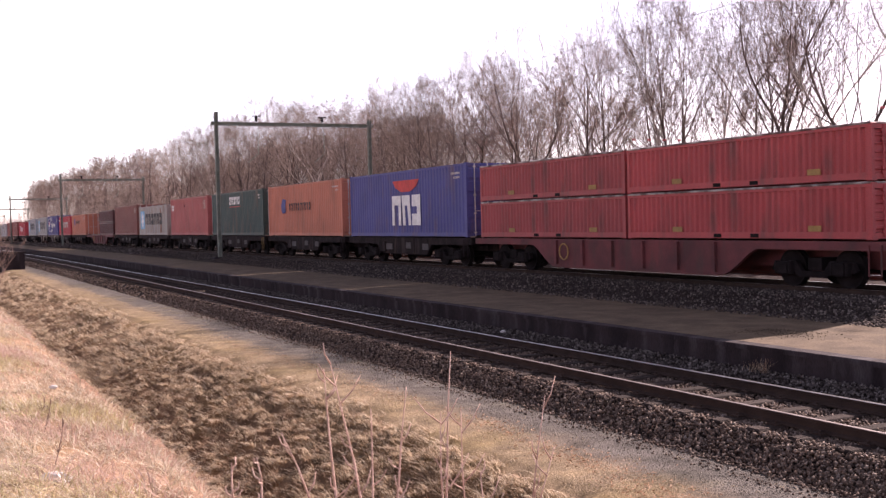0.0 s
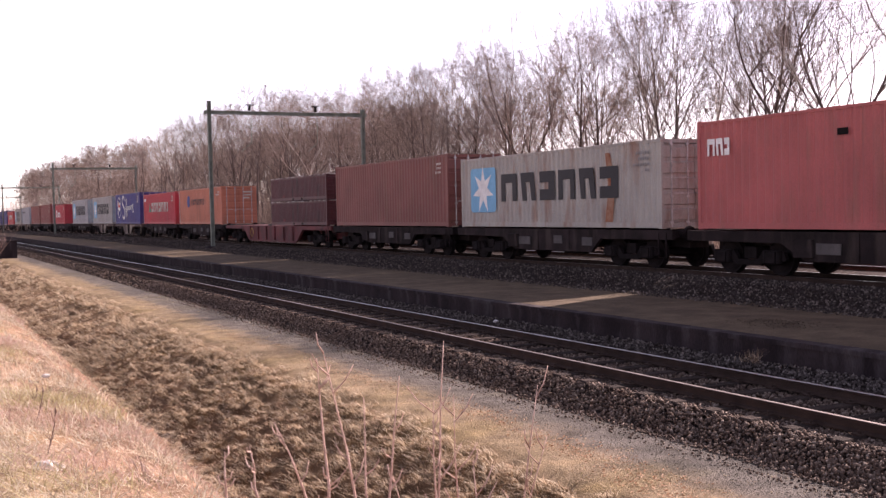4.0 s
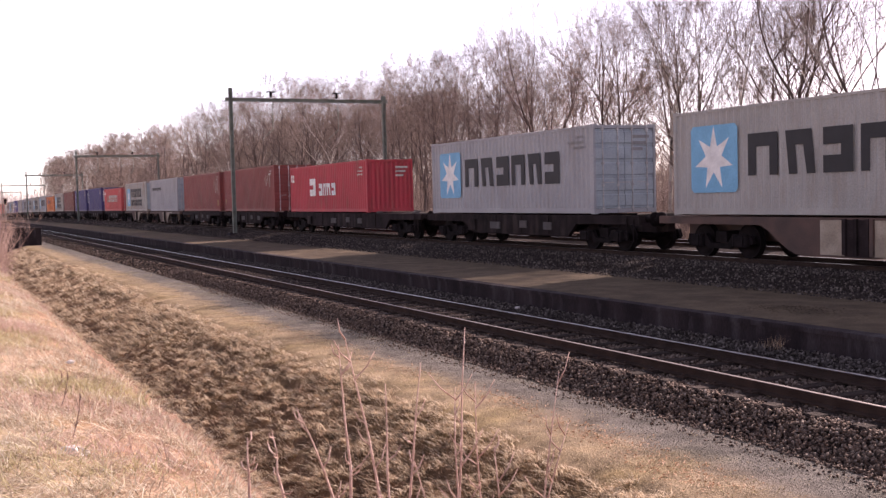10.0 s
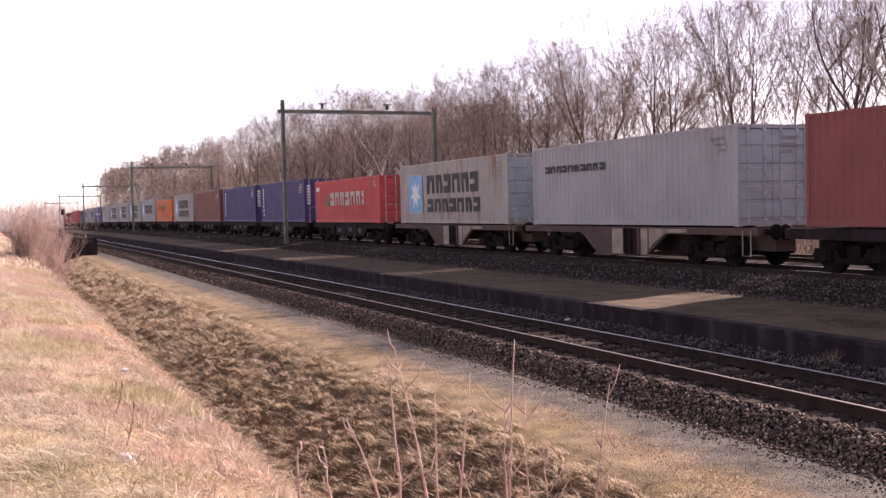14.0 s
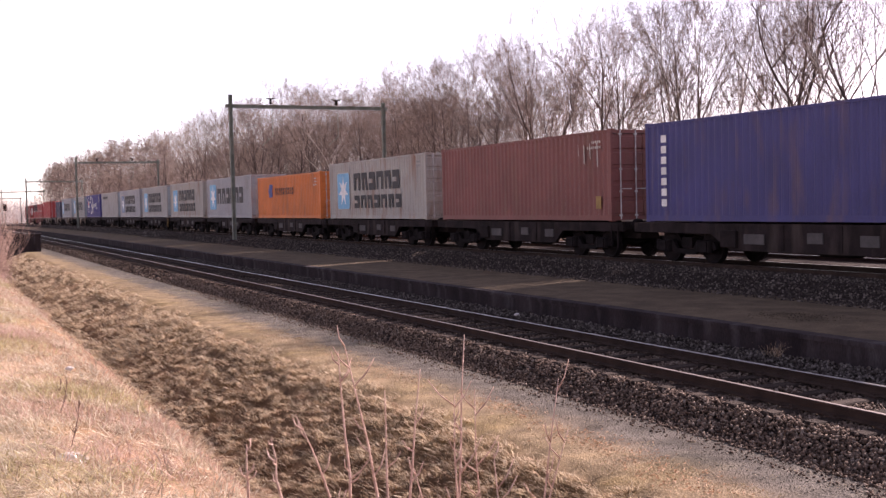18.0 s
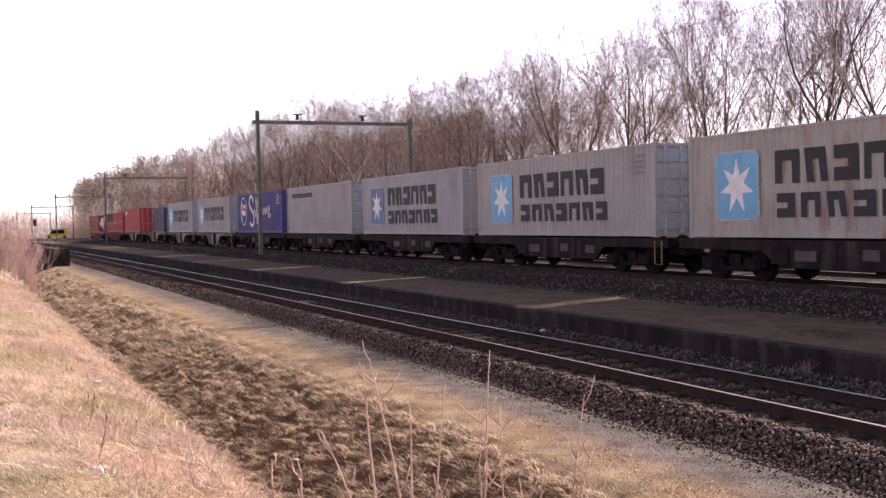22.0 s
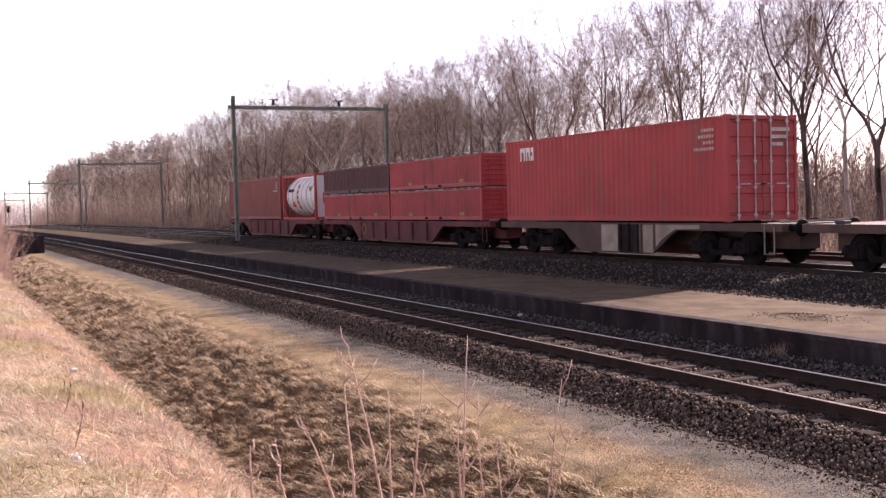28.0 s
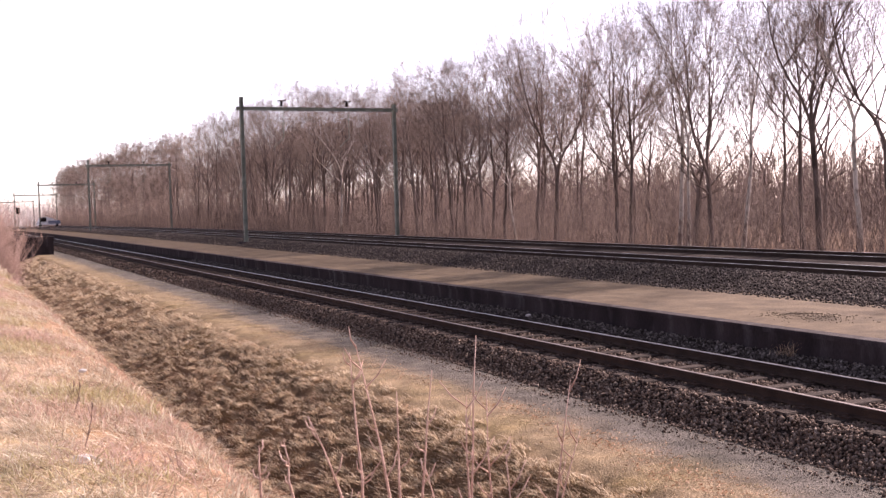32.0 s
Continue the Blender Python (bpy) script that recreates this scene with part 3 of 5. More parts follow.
def star_panel(c, rear, z0, wide=1.25, high=1.75, blue=SKY_BLUE, border=True):
    """Light blue panel with a white seven-pointed star; rear is its distance from the front."""
    r = 0.1
    if border:
        plate(c, "panel_border", [(rear - wide + r, z0 - 0.045), (rear - r, z0 - 0.045), (rear + 0.045, z0 + r), (rear + 0.045, z0 + high - r), (rear - r, z0 + high + 0.045), (rear - wide + r, z0 + high + 0.045), (rear - wide - 0.045, z0 + high - r), (rear - wide - 0.045, z0 + r)], WORN_WHITE, "worn white border", -0.002)
    plate(c, "panel", [(rear - wide + r, z0), (rear - r, z0), (rear, z0 + r), (rear, z0 + high - r), (rear - r, z0 + high), (rear - wide + r, z0 + high), (rear - wide, z0 + high - r), (rear - wide, z0 + r)], blue, "light blue painted panel", 0.002)
    mid, zm = rear - wide / 2, z0 + high / 2
    pts = []
    for i in range(14):
        r = (0.46 if i % 2 == 0 else 0.19) * wide
        a = math.tau * i / 14
        pts.append((mid + 0.9 * r * math.sin(a), zm + r * math.cos(a)))
    plate(c, "star", pts, WHITE, "white seven-pointed star", 0.006)


def small_marks(c, seed, mat=WORN_WHITE, rear=False):
    """Number rows near the front top corner, as plain bars."""
    rnd = random.Random(seed)
    length, height = c["size"]
    half = length / 2
    s = Shape()
    for row in range(2 + rnd.randint(0, 2)):
        z = height - 0.42 - row * 0.17
        a = 0.55
        while a < 0.75 + rnd.random() * 0.9:
            w = 0.055 + 0.02 * rnd.random()
            s.prism([(-half + a, z), (-half + a + w, z), (-half + a + w, z + 0.085), (-half + a, z + 0.085)], "x", FACE - 0.005, FACE - 0.001)
            a += w + 0.045
    tagged(part("number_stencil", s, mat, c, "rows of small painted number bars"), kind="stuff")
    e = Shape()
    for row in range(3):
        z = height - 0.45 - row * 0.2
        e.prism([(0.3, z), (0.95 - 0.12 * row, z), (0.95 - 0.12 * row, z + 0.1), (0.3, z + 0.1)], "y", -half - 0.012, -half + 0.008)
    tagged(part("door_stencil", e, mat, c, "small painted bars on the end"), kind="stuff")


STD, HIGH, FORTY, TWENTY, THIRTY = 2.591, 2.896, 12.192, 6.058, 9.125

BLUE = paint("royal_blue", (0.065, 0.07, 0.235))
ORANGE = paint("faded_orange", (0.50, 0.165, 0.10))
BRIGHT_ORANGE = paint("bright_orange", (0.62, 0.17, 0.04))
GREEN = paint("dark_green", (0.03, 0.065, 0.06))
PINK = paint("faded_red", (0.42, 0.10, 0.095))
GREY = paint("pale_grey", (0.345, 0.336, 0.32), (0.29, 0.28, 0.265), (0.2, 0.14, 0.1, 0.35))
RUSTY_GREY = paint("rust_streaked_grey", (0.36, 0.34, 0.305), (0.30, 0.28, 0.255), (0.22, 0.10, 0.06, 0.9))
COOL_GREY = paint("cool_grey", (0.335, 0.336, 0.345), (0.28, 0.28, 0.29), (0.2, 0.15, 0.12, 0.25))
BROWN = paint("red_brown", (0.24, 0.056, 0.05))
DULL_BROWN = paint("dull_brown", (0.21, 0.07, 0.06))
RED = paint("signal_red", (0.48, 0.042, 0.058))
CORAL = paint("coral_red", (0.56, 0.075, 0.075))
CAI_RED = paint("deep_red", (0.42, 0.05, 0.05))
DARK_BLUE = paint("slate_blue", (0.045, 0.05, 0.10), (0.035, 0.04, 0.07))
VIOLET_BLUE = paint("violet_blue", (0.05, 0.047, 0.165))
SAF_BLUE = paint("deep_blue", (0.045, 0.045, 0.20))
HALF_RED = paint("brick_red", (0.41, 0.06, 0.062), None, (0.10, 0.05, 0.045, 0.75))
HALF_DULL = paint("dull_red", (0.36, 0.065, 0.066), None, (0.10, 0.05, 0.045, 0.75))
HALF_DARK = paint("dark_maroon", (0.095, 0.028, 0.033), None, (0.03, 0.02, 0.02, 0.8))
COVER = material("grey_tarpaulin", (0.46, 0.42, 0.40), (0.14, 0.10, 0.095), 0.8, 0, 2.5, 30, 0.8, mix=(0.4, 0.6), depth=0.05)


def mid(front, length=FORTY):
    return front + length / 2


def grey_star_box(front, colour, two_lines, star_blue=SKY_BLUE, label="", door=None, seed=0, height=HIGH):
    c = container(label, mid(front), FORTY, height, colour, "door", door)
    top = height - 0.62
    if two_lines:
        star_panel(c, 10.96, 0.52, 1.7, 1.8, star_blue)
        lettering(c, 8.6, 1.42, [1.05, 1.0, 0.95, 1.0, 0.95, 1.0], 0.85, INK, 0.2)
        lettering(c, 8.55, 0.55, [0.87] * 7, 0.62, INK, 0.24)
    else:
        star_panel(c, 11.4, 0.62 * height / HIGH, 1.9, 1.82 * height / HIGH, star_blue, False)
        lettering(c, 9.1, 1.04 * height / HIGH, [1.35, 1.25, 1.15, 1.2, 1.15, 1.2], 1.08 * height / HIGH, INK, 0.2)
    small_marks(c, seed, FAINT_INK)
    return c


def plain_box(front, colour, label, front_kind="door", height=STD, seed=1, marks=WORN_WHITE, door=None):
    c = container(label, mid(front), FORTY, height, colour, front_kind, door)
    small_marks(c, seed, marks)
    return c


def half_height(front, colour, upper, label):
    c = container(label, mid(front, THIRTY), THIRTY, 1.30, colour, "door", None, "half-height containers on the train", upper * 1.34, COVER)
    for a in (1.5, 6.6):
        plate(c, "label_plate", rect(a, a + 0.42, 0.2, 0.34), RED_FRAME if colour is HALF_DARK else YELLOW, "dull painted plate", 0.004)
    for a in (3.6, 5.0):
        # The pocket isn't cut in; a dark plate paints the shade inside it.
        plate(c, "fork_pocket", rect(a, a + 0.3, 0.05, 0.15), DARK, "dark plate painted for the shaded hollow of a fork pocket", 0.002)
    return c


def stripe_lines(c, a, z0, z1, n=7, mat=WHITE):
    """A word set downwards, as a column of plain bars."""
    h = (z1 - z0) / n
    half = c["size"][0] / 2
    s = Shape()
    for i in range(n):
        s.prism([(-half + a, z0 + i * h), (-half + a + 0.24, z0 + i * h), (-half + a + 0.24, z0 + i * h + h * 0.68), (-half + a, z0 + i * h + h * 0.68)], "x", FACE - 0.006, FACE - 0.002)
    part("lettering", s, mat, c)


def scuffs(c, a, z0, z1):
    """Pale scrapes running down the paint."""
    for k, (shift, low, wide) in enumerate(((0.0, 0.0, 0.05), (0.42, 0.35, 0.04), (0.75, 0.15, 0.06), (1.1, 0.5, 0.035))):
        z = z0 + low * (z1 - z0)
        plate(c, "scrape", [(a + shift, z), (a + shift + wide, z + 0.06), (a + shift + wide * 1.3, z1), (a + shift + 0.02, z1 - 0.05 * k)], WORN_WHITE, "pale scrape in the paint", 0.003)


def build_boxes():
    # first wagon: half-height boxes two high
    for front, low, high in ((17.25, HALF_RED, HALF_RED), (26.5, HALF_DULL, HALF_DULL)):
        half_height(front, low, 0, "brick-red half-height container with a grey cover, lower of two")
        half_height(front, high, 1, "brick-red half-height container with a grey cover, stacked on another")
    c = plain_box(36.75, BLUE, "royal blue corrugated container with white block letters and a red mark", seed=2, height=HIGH)
    lettering(c, 7.15, 0.5, [1.05, 1.05, 0.95], 1.3, WHITE, 0.1)
    plate(c, "red_mark", [(7.05, 2.45), (6.75, 2.15), (6.15, 1.95), (5.2, 1.95), (4.6, 2.15), (4.3, 2.45)], RED_MARK, "red wedge mark")
    c = plain_box(50.1, ORANGE, "faded orange container with a blue emblem and dark lettering", seed=3, height=HIGH)
    orange_marks(c, NAVY, INK)
    c = plain_box(63.5, GREEN, "dark green container with small white lettering", seed=4, height=HIGH)
    lettering(c, 7.62, 2.05, [0.37] * 7, 0.5, WHITE, 0.2)
    plate(c, "thin_line", rect(5.0, 7.65, 1.88, 1.92), RED_MARK, "thin red line", 0.004)
    c = plain_box(77.1, PINK, "faded pinkish red corrugated container", seed=5, height=HIGH)
    lettering(c, 11.78, 1.95, [0.33, 0.33, 0.22], 0.45, WHITE, 0.12)
    plate(c, "vent", rect(7.0, 7.32, 2.2, 2.36), DARK, "small dark vent", 0.004)
    c = grey_star_box(90.85, RUSTY_GREY, False, label="grey container with rust streaks, star panel and dark lettering", seed=6, height=STD)
    plate(c, "rust_streak", [(2.75, 0.2), (2.35, 0.2), (2.2, 1.3), (2.45, 2.3), (2.7, 2.3), (2.55, 1.2)], material("rust_run", (0.25, 0.09, 0.05), (0.33, 0.2, 0.14), 0.9, 0, 4, 40, 0.1), "long rust run")
    plain_box(104.2, DULL_BROWN, "plain red-brown corrugated container", seed=7, height=HIGH)
    half_height(117.75, HALF_DARK, 0, "dark maroon half-height container with a grey cover, lower of two")
    half_height(117.75, HALF_DARK, 1, "dark maroon half-height container with a grey cover, stacked on another")
    c = plain_box(137.8, ORANGE, "faded orange container with blue emblem, doors facing the empty deck", seed=8)
    orange_marks(c, NAVY, INK)
    c = plain_box(151.65, PAINTS["signal_red"], "red container with white block lettering and a green triangle", seed=9)
    seven_marks(c)
    script_box(165.7, "deep blue container with white script lettering and a flag emblem")
    grey_star_box(180.2, GREY, False, label="pale grey container with star panel and large dark lettering", seed=11, door=BLUE_PLATE)
    grey_star_box(196.5, COOL_GREY, False, label="cool grey container with star panel, large dark lettering and blue doors", seed=12, door=BLUE_PLATE)
    c = plain_box(216.2, RED, "bright red container with white serif lettering and a corrugated front", "wall", STD, 13)
    lettering(c, 8.63, 0.89, [1.1], 0.95, WHITE, 0.12)
    lettering(c, 7.1, 0.9, [0.72, 0.5, 0.82, 0.74], 0.64, WHITE, 0.22)
    lettering(c, 12.0, 1.7, [0.3, 0.3], 0.42, WHITE, 0.1)
    c = plain_box(231.7, BROWN, "red-brown corrugated container with white door rods", seed=14, height=HIGH)
    plate(c, "label_plate", rect(11.75, 11.95, 0.55, 0.85), YELLOW, "small yellow plate", 0.004)
    scuffs(c, 0.9, 1.5, 2.3)
    c = plain_box(245.4, BROWN, "red-brown corrugated container with a small yellow plate", "wall", seed=15, height=HIGH)
    plate(c, "label_plate", rect(0.45, 0.7, 0.45, 0.85), YELLOW, "small yellow plate", 0.004)
    scuffs(c, 0.5, 1.2, 2.2)
    c = plain_box(260.3, COOL_GREY, "cool grey container with a small dark title at the rear top", seed=16, height=HIGH, marks=FAINT_INK, door=BLUE_PLATE)
    lettering(c, 11.2, 1.9, [0.43] * 10, 0.25, INK, 0.22)
    grey_star_box(274.7, RUSTY_GREY, True, label="weathered grey container with star panel and two rows of lettering", seed=17, door=BLUE_PLATE)
    c = plain_box(290.1, CORAL, "coral red container with white block lettering and a green triangle", seed=18, height=STD)
    seven_marks(c)
    for front, kind in ((304.9, "door"), (319.1, "wall")):
        c = plain_box(front, VIOLET_BLUE, "royal blue container with a white word set downwards", kind, HIGH, 19)
        stripe_lines(c, 11.2, 0.45, 2.6)
        column = Shape()
        for i in range(7):
            column.prism([(-1.02, 1.2 + 0.19 * i), (-0.8, 1.2 + 0.19 * i), (-0.8, 1.33 + 0.19 * i), (-1.02, 1.33 + 0.19 * i)], "y", -FORTY / 2 - 0.05, -FORTY / 2 - 0.01)
        part("door_lettering", column, WHITE, c, "white word set downwards on the end")
    c = plain_box(333.1, DULL_BROWN, "faded red-brown corrugated container", seed=21, height=HIGH)
    plate(c, "label_plate", rect(0.55, 0.85, 0.4, 0.8), YELLOW, "small yellow plate", 0.004)
    scuffs(c, 0.7, 1.7, 2.5)
    grey_star_box(346.9, RUSTY_GREY, True, label="weathered grey container with star panel and two rows of lettering", seed=22)
    c = plain_box(360.65, BRIGHT_ORANGE, "bright orange container with a blue emblem and dark lettering", seed=23)
    orange_marks(c, NAVY, INK)
    grey_star_box(374.45, COOL_GREY, False, label="cool grey container with star panel and large dark lettering", seed=24, door=BLUE_PLATE)
    grey_star_box(388.3, RUSTY_GREY, True, label="weathered grey container with star panel and two rows of lettering", seed=25)
    grey_star_box(402.15, GREY, True, label="pale grey container with star panel and two rows of lettering", seed=26, door=BLUE_PLATE)
    grey_star_box(415.8, COOL_GREY, True, paint("dull_blue_panel", (0.10, 0.17, 0.30)), "cool grey container, dull blue star panel, two rows of lettering", seed=27)
    c = plain_box(429.8, GREY, "pale grey container with a small dark title at the rear top", seed=28, height=HIGH, marks=FAINT_INK, door=BLUE_PLATE)
    lettering(c, 11.2, 2.2, [0.43] * 10, 0.27, INK, 0.22)
    script_box(443.45, "deep blue container with white script lettering and a flag emblem")
    grey_star_box(458.4, GREY, False, label="pale grey container with star panel and large dark lettering", seed=30, door=BLUE_PLATE)
    grey_star_box(473.1, COOL_GREY, False, label="cool grey container with star panel, large dark lettering and blue doors", seed=31, door=BLUE_PLATE)
    c = container("slate blue twenty-foot container with worn doors", mid(487.9, TWENTY), TWENTY, STD, DARK_BLUE)
    small_marks(c, 32)
    c = plain_box(504.3, CAI_RED, "deep red container with white door rods beside an empty deck", seed=33, height=HIGH)
    lettering(c, 11.14, 2.14, [0.38, 0.38, 0.2], 0.46, WHITE, 0.12)
    for front, low, high in ((518.55, HALF_RED, HALF_RED), (527.85, HALF_RED, HALF_DARK)):
        half_height(front, low, 0, "brick-red half-height container with a grey cover, lower of two")
        half_height(front, high, 1, "maroon half-height container with a grey cover, stacked on another" if high is HALF_DARK else "brick-red half-height container with a grey cover, stacked on another")
    tank_box(538.52)
    plain_box(545.1, BROWN, "plain red-brown container at the end of the train", "wall", STD + 0.04, 35)


def orange_marks(c, emblem, ink):
    plate(c, "emblem", [(9.6, 1.3), (9.2, 1.28), (8.9, 1.38), (9.0, 1.7), (8.82, 2.05), (9.25, 2.1), (9.5, 2.1), (9.78, 1.7)], emblem, "blue emblem", 0.004)
    lettering(c, 8.33, 1.42, [0.44, 0.38, 0.38, 0.38, 0.38, 0.22, 0.33, 0.16, 0.37, 0.35, 0.37], 0.42, ink, 0.5)


def seven_marks(c):
    plate(c, "triangle", [(9.96, 1.02), (9.13, 1.02), (9.53, 1.8)], GREEN_MARK, "green triangle", 0.004)
    lettering(c, 8.88, 1.03, [0.98, 0.98, 0.98, 1.0, 1.0, 1.0, 0.5], 0.78, WORN_WHITE, 0.24)
    plate(c, "white_label", rect(11.2, 11.85, 1.95, 2.2), WHITE, "white label", 0.004)


def script_box(front, label):
    c = plain_box(front, SAF_BLUE, label, seed=10, height=HIGH)
    half = FORTY / 2

    def ribbon(lines, r, name, label):
        """Flat brush strokes on the wall."""
        s = Shape()
        for line, closed in lines:
            s.bend([(0.0, -half + a, z) for a, z in line], r, 6, closed)
        s.v = [(FACE - 0.003 + 0.06 * x, y, z) for x, y, z in s.v]
        part(name, s, WHITE, c, label)

    oval = [(10.27 + 0.9 * math.sin(k * math.tau / 32), 1.6 + 0.99 * math.cos(k * math.tau / 32)) for k in range(32)]
    ribbon([(oval, True)], 0.035, "ring", "thin white oval ring")
    plate(c, "flag_pole", rect(10.72, 10.9, 0.9, 2.25), WHITE, "", 0.004)
    plate(c, "flag", [(10.72, 1.45), (10.2, 1.25), (9.75, 1.3), (9.75, 2.1), (10.25, 2.05), (10.72, 2.25)], WHITE, "white and red flag", 0.004)
    plate(c, "flag_band", [(10.72, 1.65), (10.2, 1.6), (9.75, 1.65), (9.75, 1.85), (10.2, 1.82), (10.4, 2.05), (10.72, 2.2)], RED_MARK, "red band", 0.008)
    top = [(8.0 + 0.55 * math.sin(a), 2.2 + 0.45 * math.cos(a)) for a in np.linspace(-1.5, 2.2, 9)]
    low = [(7.9 - 0.62 * math.sin(a), 1.05 + 0.52 * math.cos(a)) for a in np.linspace(0.3, 4.2, 11)]
    ribbon([(top + low, False)], 0.11, "script_stroke", "large white brush stroke")
    ribbon([([(6.15, 1.75), (6.4, 2.3), (6.62, 2.55), (6.7, 2.3), (6.5, 1.6), (6.25, 0.95), (6.3, 0.68), (6.5, 0.75), (6.45, 1.2), (6.1, 1.45)], False)], 0.065, "script_stroke", "white looped brush stroke")
    humps = [(7.2 - 0.035 * k, 1.42 + (0.24 if k < 21 else 0.2) * math.sin(k * 0.4167) + 0.0013 * k) for k in range(102)]
    ribbon([(humps, False)], 0.06, "script_stroke", "row of white brush humps")
    tail = [(3.5, 1.5), (3.25, 1.85), (3.05, 1.7), (3.35, 1.35), (3.2, 1.08), (2.9, 1.2), (2.8, 1.4)]
    ribbon([(tail, False)], 0.075, "script_stroke", "white curled brush stroke")
    return c


def tank_box(front):
    c = tagged(new("tank_container"), "white ribbed tank container in a red steel frame", "tank container", "containers on the train")
    half, h = TWENTY / 2, HIGH - 0.3
    cage = Shape()
    for sx in (-1, 1):
        for sy in (-1, 1):
            cage.box(sx * W2 - 0.13 * (sx > 0), sx * W2 + 0.13 * (sx < 0), sy * half - 0.13 * (sy > 0), sy * half + 0.13 * (sy < 0), 0, h)
        for z0 in (0.0, h - 0.12):
            cage.box(sx * W2 - 0.1 * (sx > 0), sx * W2 + 0.1 * (sx < 0), -half + 0.13, half - 0.13, z0, z0 + 0.12)
        for sy in (-1, 1):
            cage.tube((sx * (W2 - 0.05), sy * half, 0.7), (sx * (W2 - 0.05), sy * (half - 0.75), 0.1), 0.05, 0.05, 4)
    for sy in (-1, 1):
        for z0 in (0.0, h - 0.12):
            cage.box(-W2 + 0.13, W2 - 0.13, sy * half - 0.1 * (sy > 0), sy * half + 0.1 * (sy < 0), z0, z0 + 0.12)
    part("frame", cage, CAI_RED, c, "red steel frame")
    r, zc = 1.16, 1.36
    rings = []
    for y, k in [(-half + 0.12, 0.3), (-half + 0.2, 0.72), (-half + 0.42, 0.94), (-half + 0.7, 1.0), (half - 0.7, 1.0), (half - 0.42, 0.94), (half - 0.2, 0.72), (half - 0.12, 0.3)]:
        rings.append([(r * k * math.cos(a), y, zc + r * k * math.sin(a)) for a in np.linspace(0, math.tau, 33)[:-1]])
    shell = material("white_tank_shell", (0.72, 0.72, 0.72), (0.6, 0.59, 0.58), 0.45, 0.0, 0.8, 30, 0.05, grime=(0.3, 0.26, 0.22, 0.35))
    part("vessel", Shape().loft(rings), shell, c, "white tank shell", True)
    for k in range(6):
        y = -half + 0.9 + k * (TWENTY - 1.8) / 5
        s = Shape()
        s.loft([[((r + d) * math.cos(a), yy, zc + (r + d) * math.sin(a)) for a in np.linspace(0, math.tau, 33)[:-1]] for yy, d in ((y - 0.022, 0.0), (y - 0.018, 0.012), (y + 0.018, 0.012), (y + 0.022, 0.0))])
        part("hoop", s, GREY_BOX, c)
    s = Shape()
    for i in range(5):
        a = math.pi - 0.55 + i * 0.26
        s.tube(((r + 0.012) * math.cos(a), 0.25, zc + (r + 0.012) * math.sin(a)), ((r + 0.012) * math.cos(a + 0.17), 0.25, zc + (r + 0.012) * math.sin(a + 0.17)), 0.07, 0.07, 4)
    part("red_lettering", s, RED_MARK, c, "column of red bars")
    s = Shape()
    for i in range(4):
        s.box(-r - 0.02, -r + 0.06, 1.1 + 0.24 * i, 1.25 + 0.24 * i, zc + 0.25, zc + 0.42)
    part("dark_stencil", s, INK, c, "small dark bars")
    plate_shape = Shape().box(-0.75, -0.3, -half - 0.02, -half + 0.02, 0.9, 1.5)
    part("end_panel", Shape().box(-W2 + 0.16, W2 - 0.16, -half + 0.03, -half + 0.07, 0.15, h - 0.14), shell, c, "white end panel")
    part("placard", plate_shape, RED_MARK, c, "orange-red placard")
    part("placard", Shape().box(-r * 0.93 - 0.03, -r * 0.8, 1.0, 1.42, zc - 0.62, zc - 0.3), RED_MARK, c, "orange-red placard")
    part("placard", Shape().box(-r * 0.96 - 0.02, -r * 0.8, -2.15, -1.75, zc + 0.1, zc + 0.5), YELLOW, c, "yellow placard")
    c["size"] = (TWENTY, h)
    rides(c, mid(front, TWENTY), LIFT)


build_boxes()


# ---- wagons ----
def wheel_mesh():
    s = Shape()
    rings = []
    for x, r in ((-0.07, 0.10), (-0.07, 0.34), (-0.06, 0.40), (-0.07, 0.46), (0.05, 0.46), (0.065, 0.49), (0.09, 0.48), (0.09, 0.40), (0.05, 0.34), (0.07, 0.10)):
        rings.append([(x, r * math.cos(a), r * math.sin(a)) for a in np.linspace(0, math.tau, 21)[:-1]])
    return s.loft(rings).mesh("wheel", DARK)


def bogie_frame_mesh():
    s = Shape()
    for sx in (-1, 1):
        x = sx * 1.02
        s.prism([(-1.35, 0.42), (-1.25, 0.62), (-0.55, 0.66), (-0.35, 0.40), (0.35, 0.40), (0.55, 0.66), (1.25, 0.62), (1.35, 0.42), (1.25, 0.38), (0.7, 0.46), (0.45, 0.26), (-0.45, 0.26), (-0.7, 0.46), (-1.25, 0.38)], "x", x - 0.06, x + 0.06)
    s.box(-1.0, 1.0, -0.22, 0.22, 0.42, 0.72)
    s.tube((-0.8, -0.9, 0.46), (0.8, -0.9, 0.46), 0.08, 0.08, 8)
    s.tube((-0.8, 0.9, 0.46), (0.8, 0.9, 0.46), 0.08, 0.08, 8)
    return s.mesh("bogie_frame", DARK)


def axle_box_mesh():
    s = Shape()
    s.box(-0.1, 0.1, -0.17, 0.17, -0.16, 0.16, 0.04)
    for dy in (-0.22, 0.22):
        s.tube((0, dy, -0.14), (0, dy, 0.18), 0.085, 0.085, 8)
    return s.mesh("axle_box", DARK)


WHEEL, BOGIE, AXLE_BOX = wheel_mesh(), bogie_frame_mesh(), axle_box_mesh()


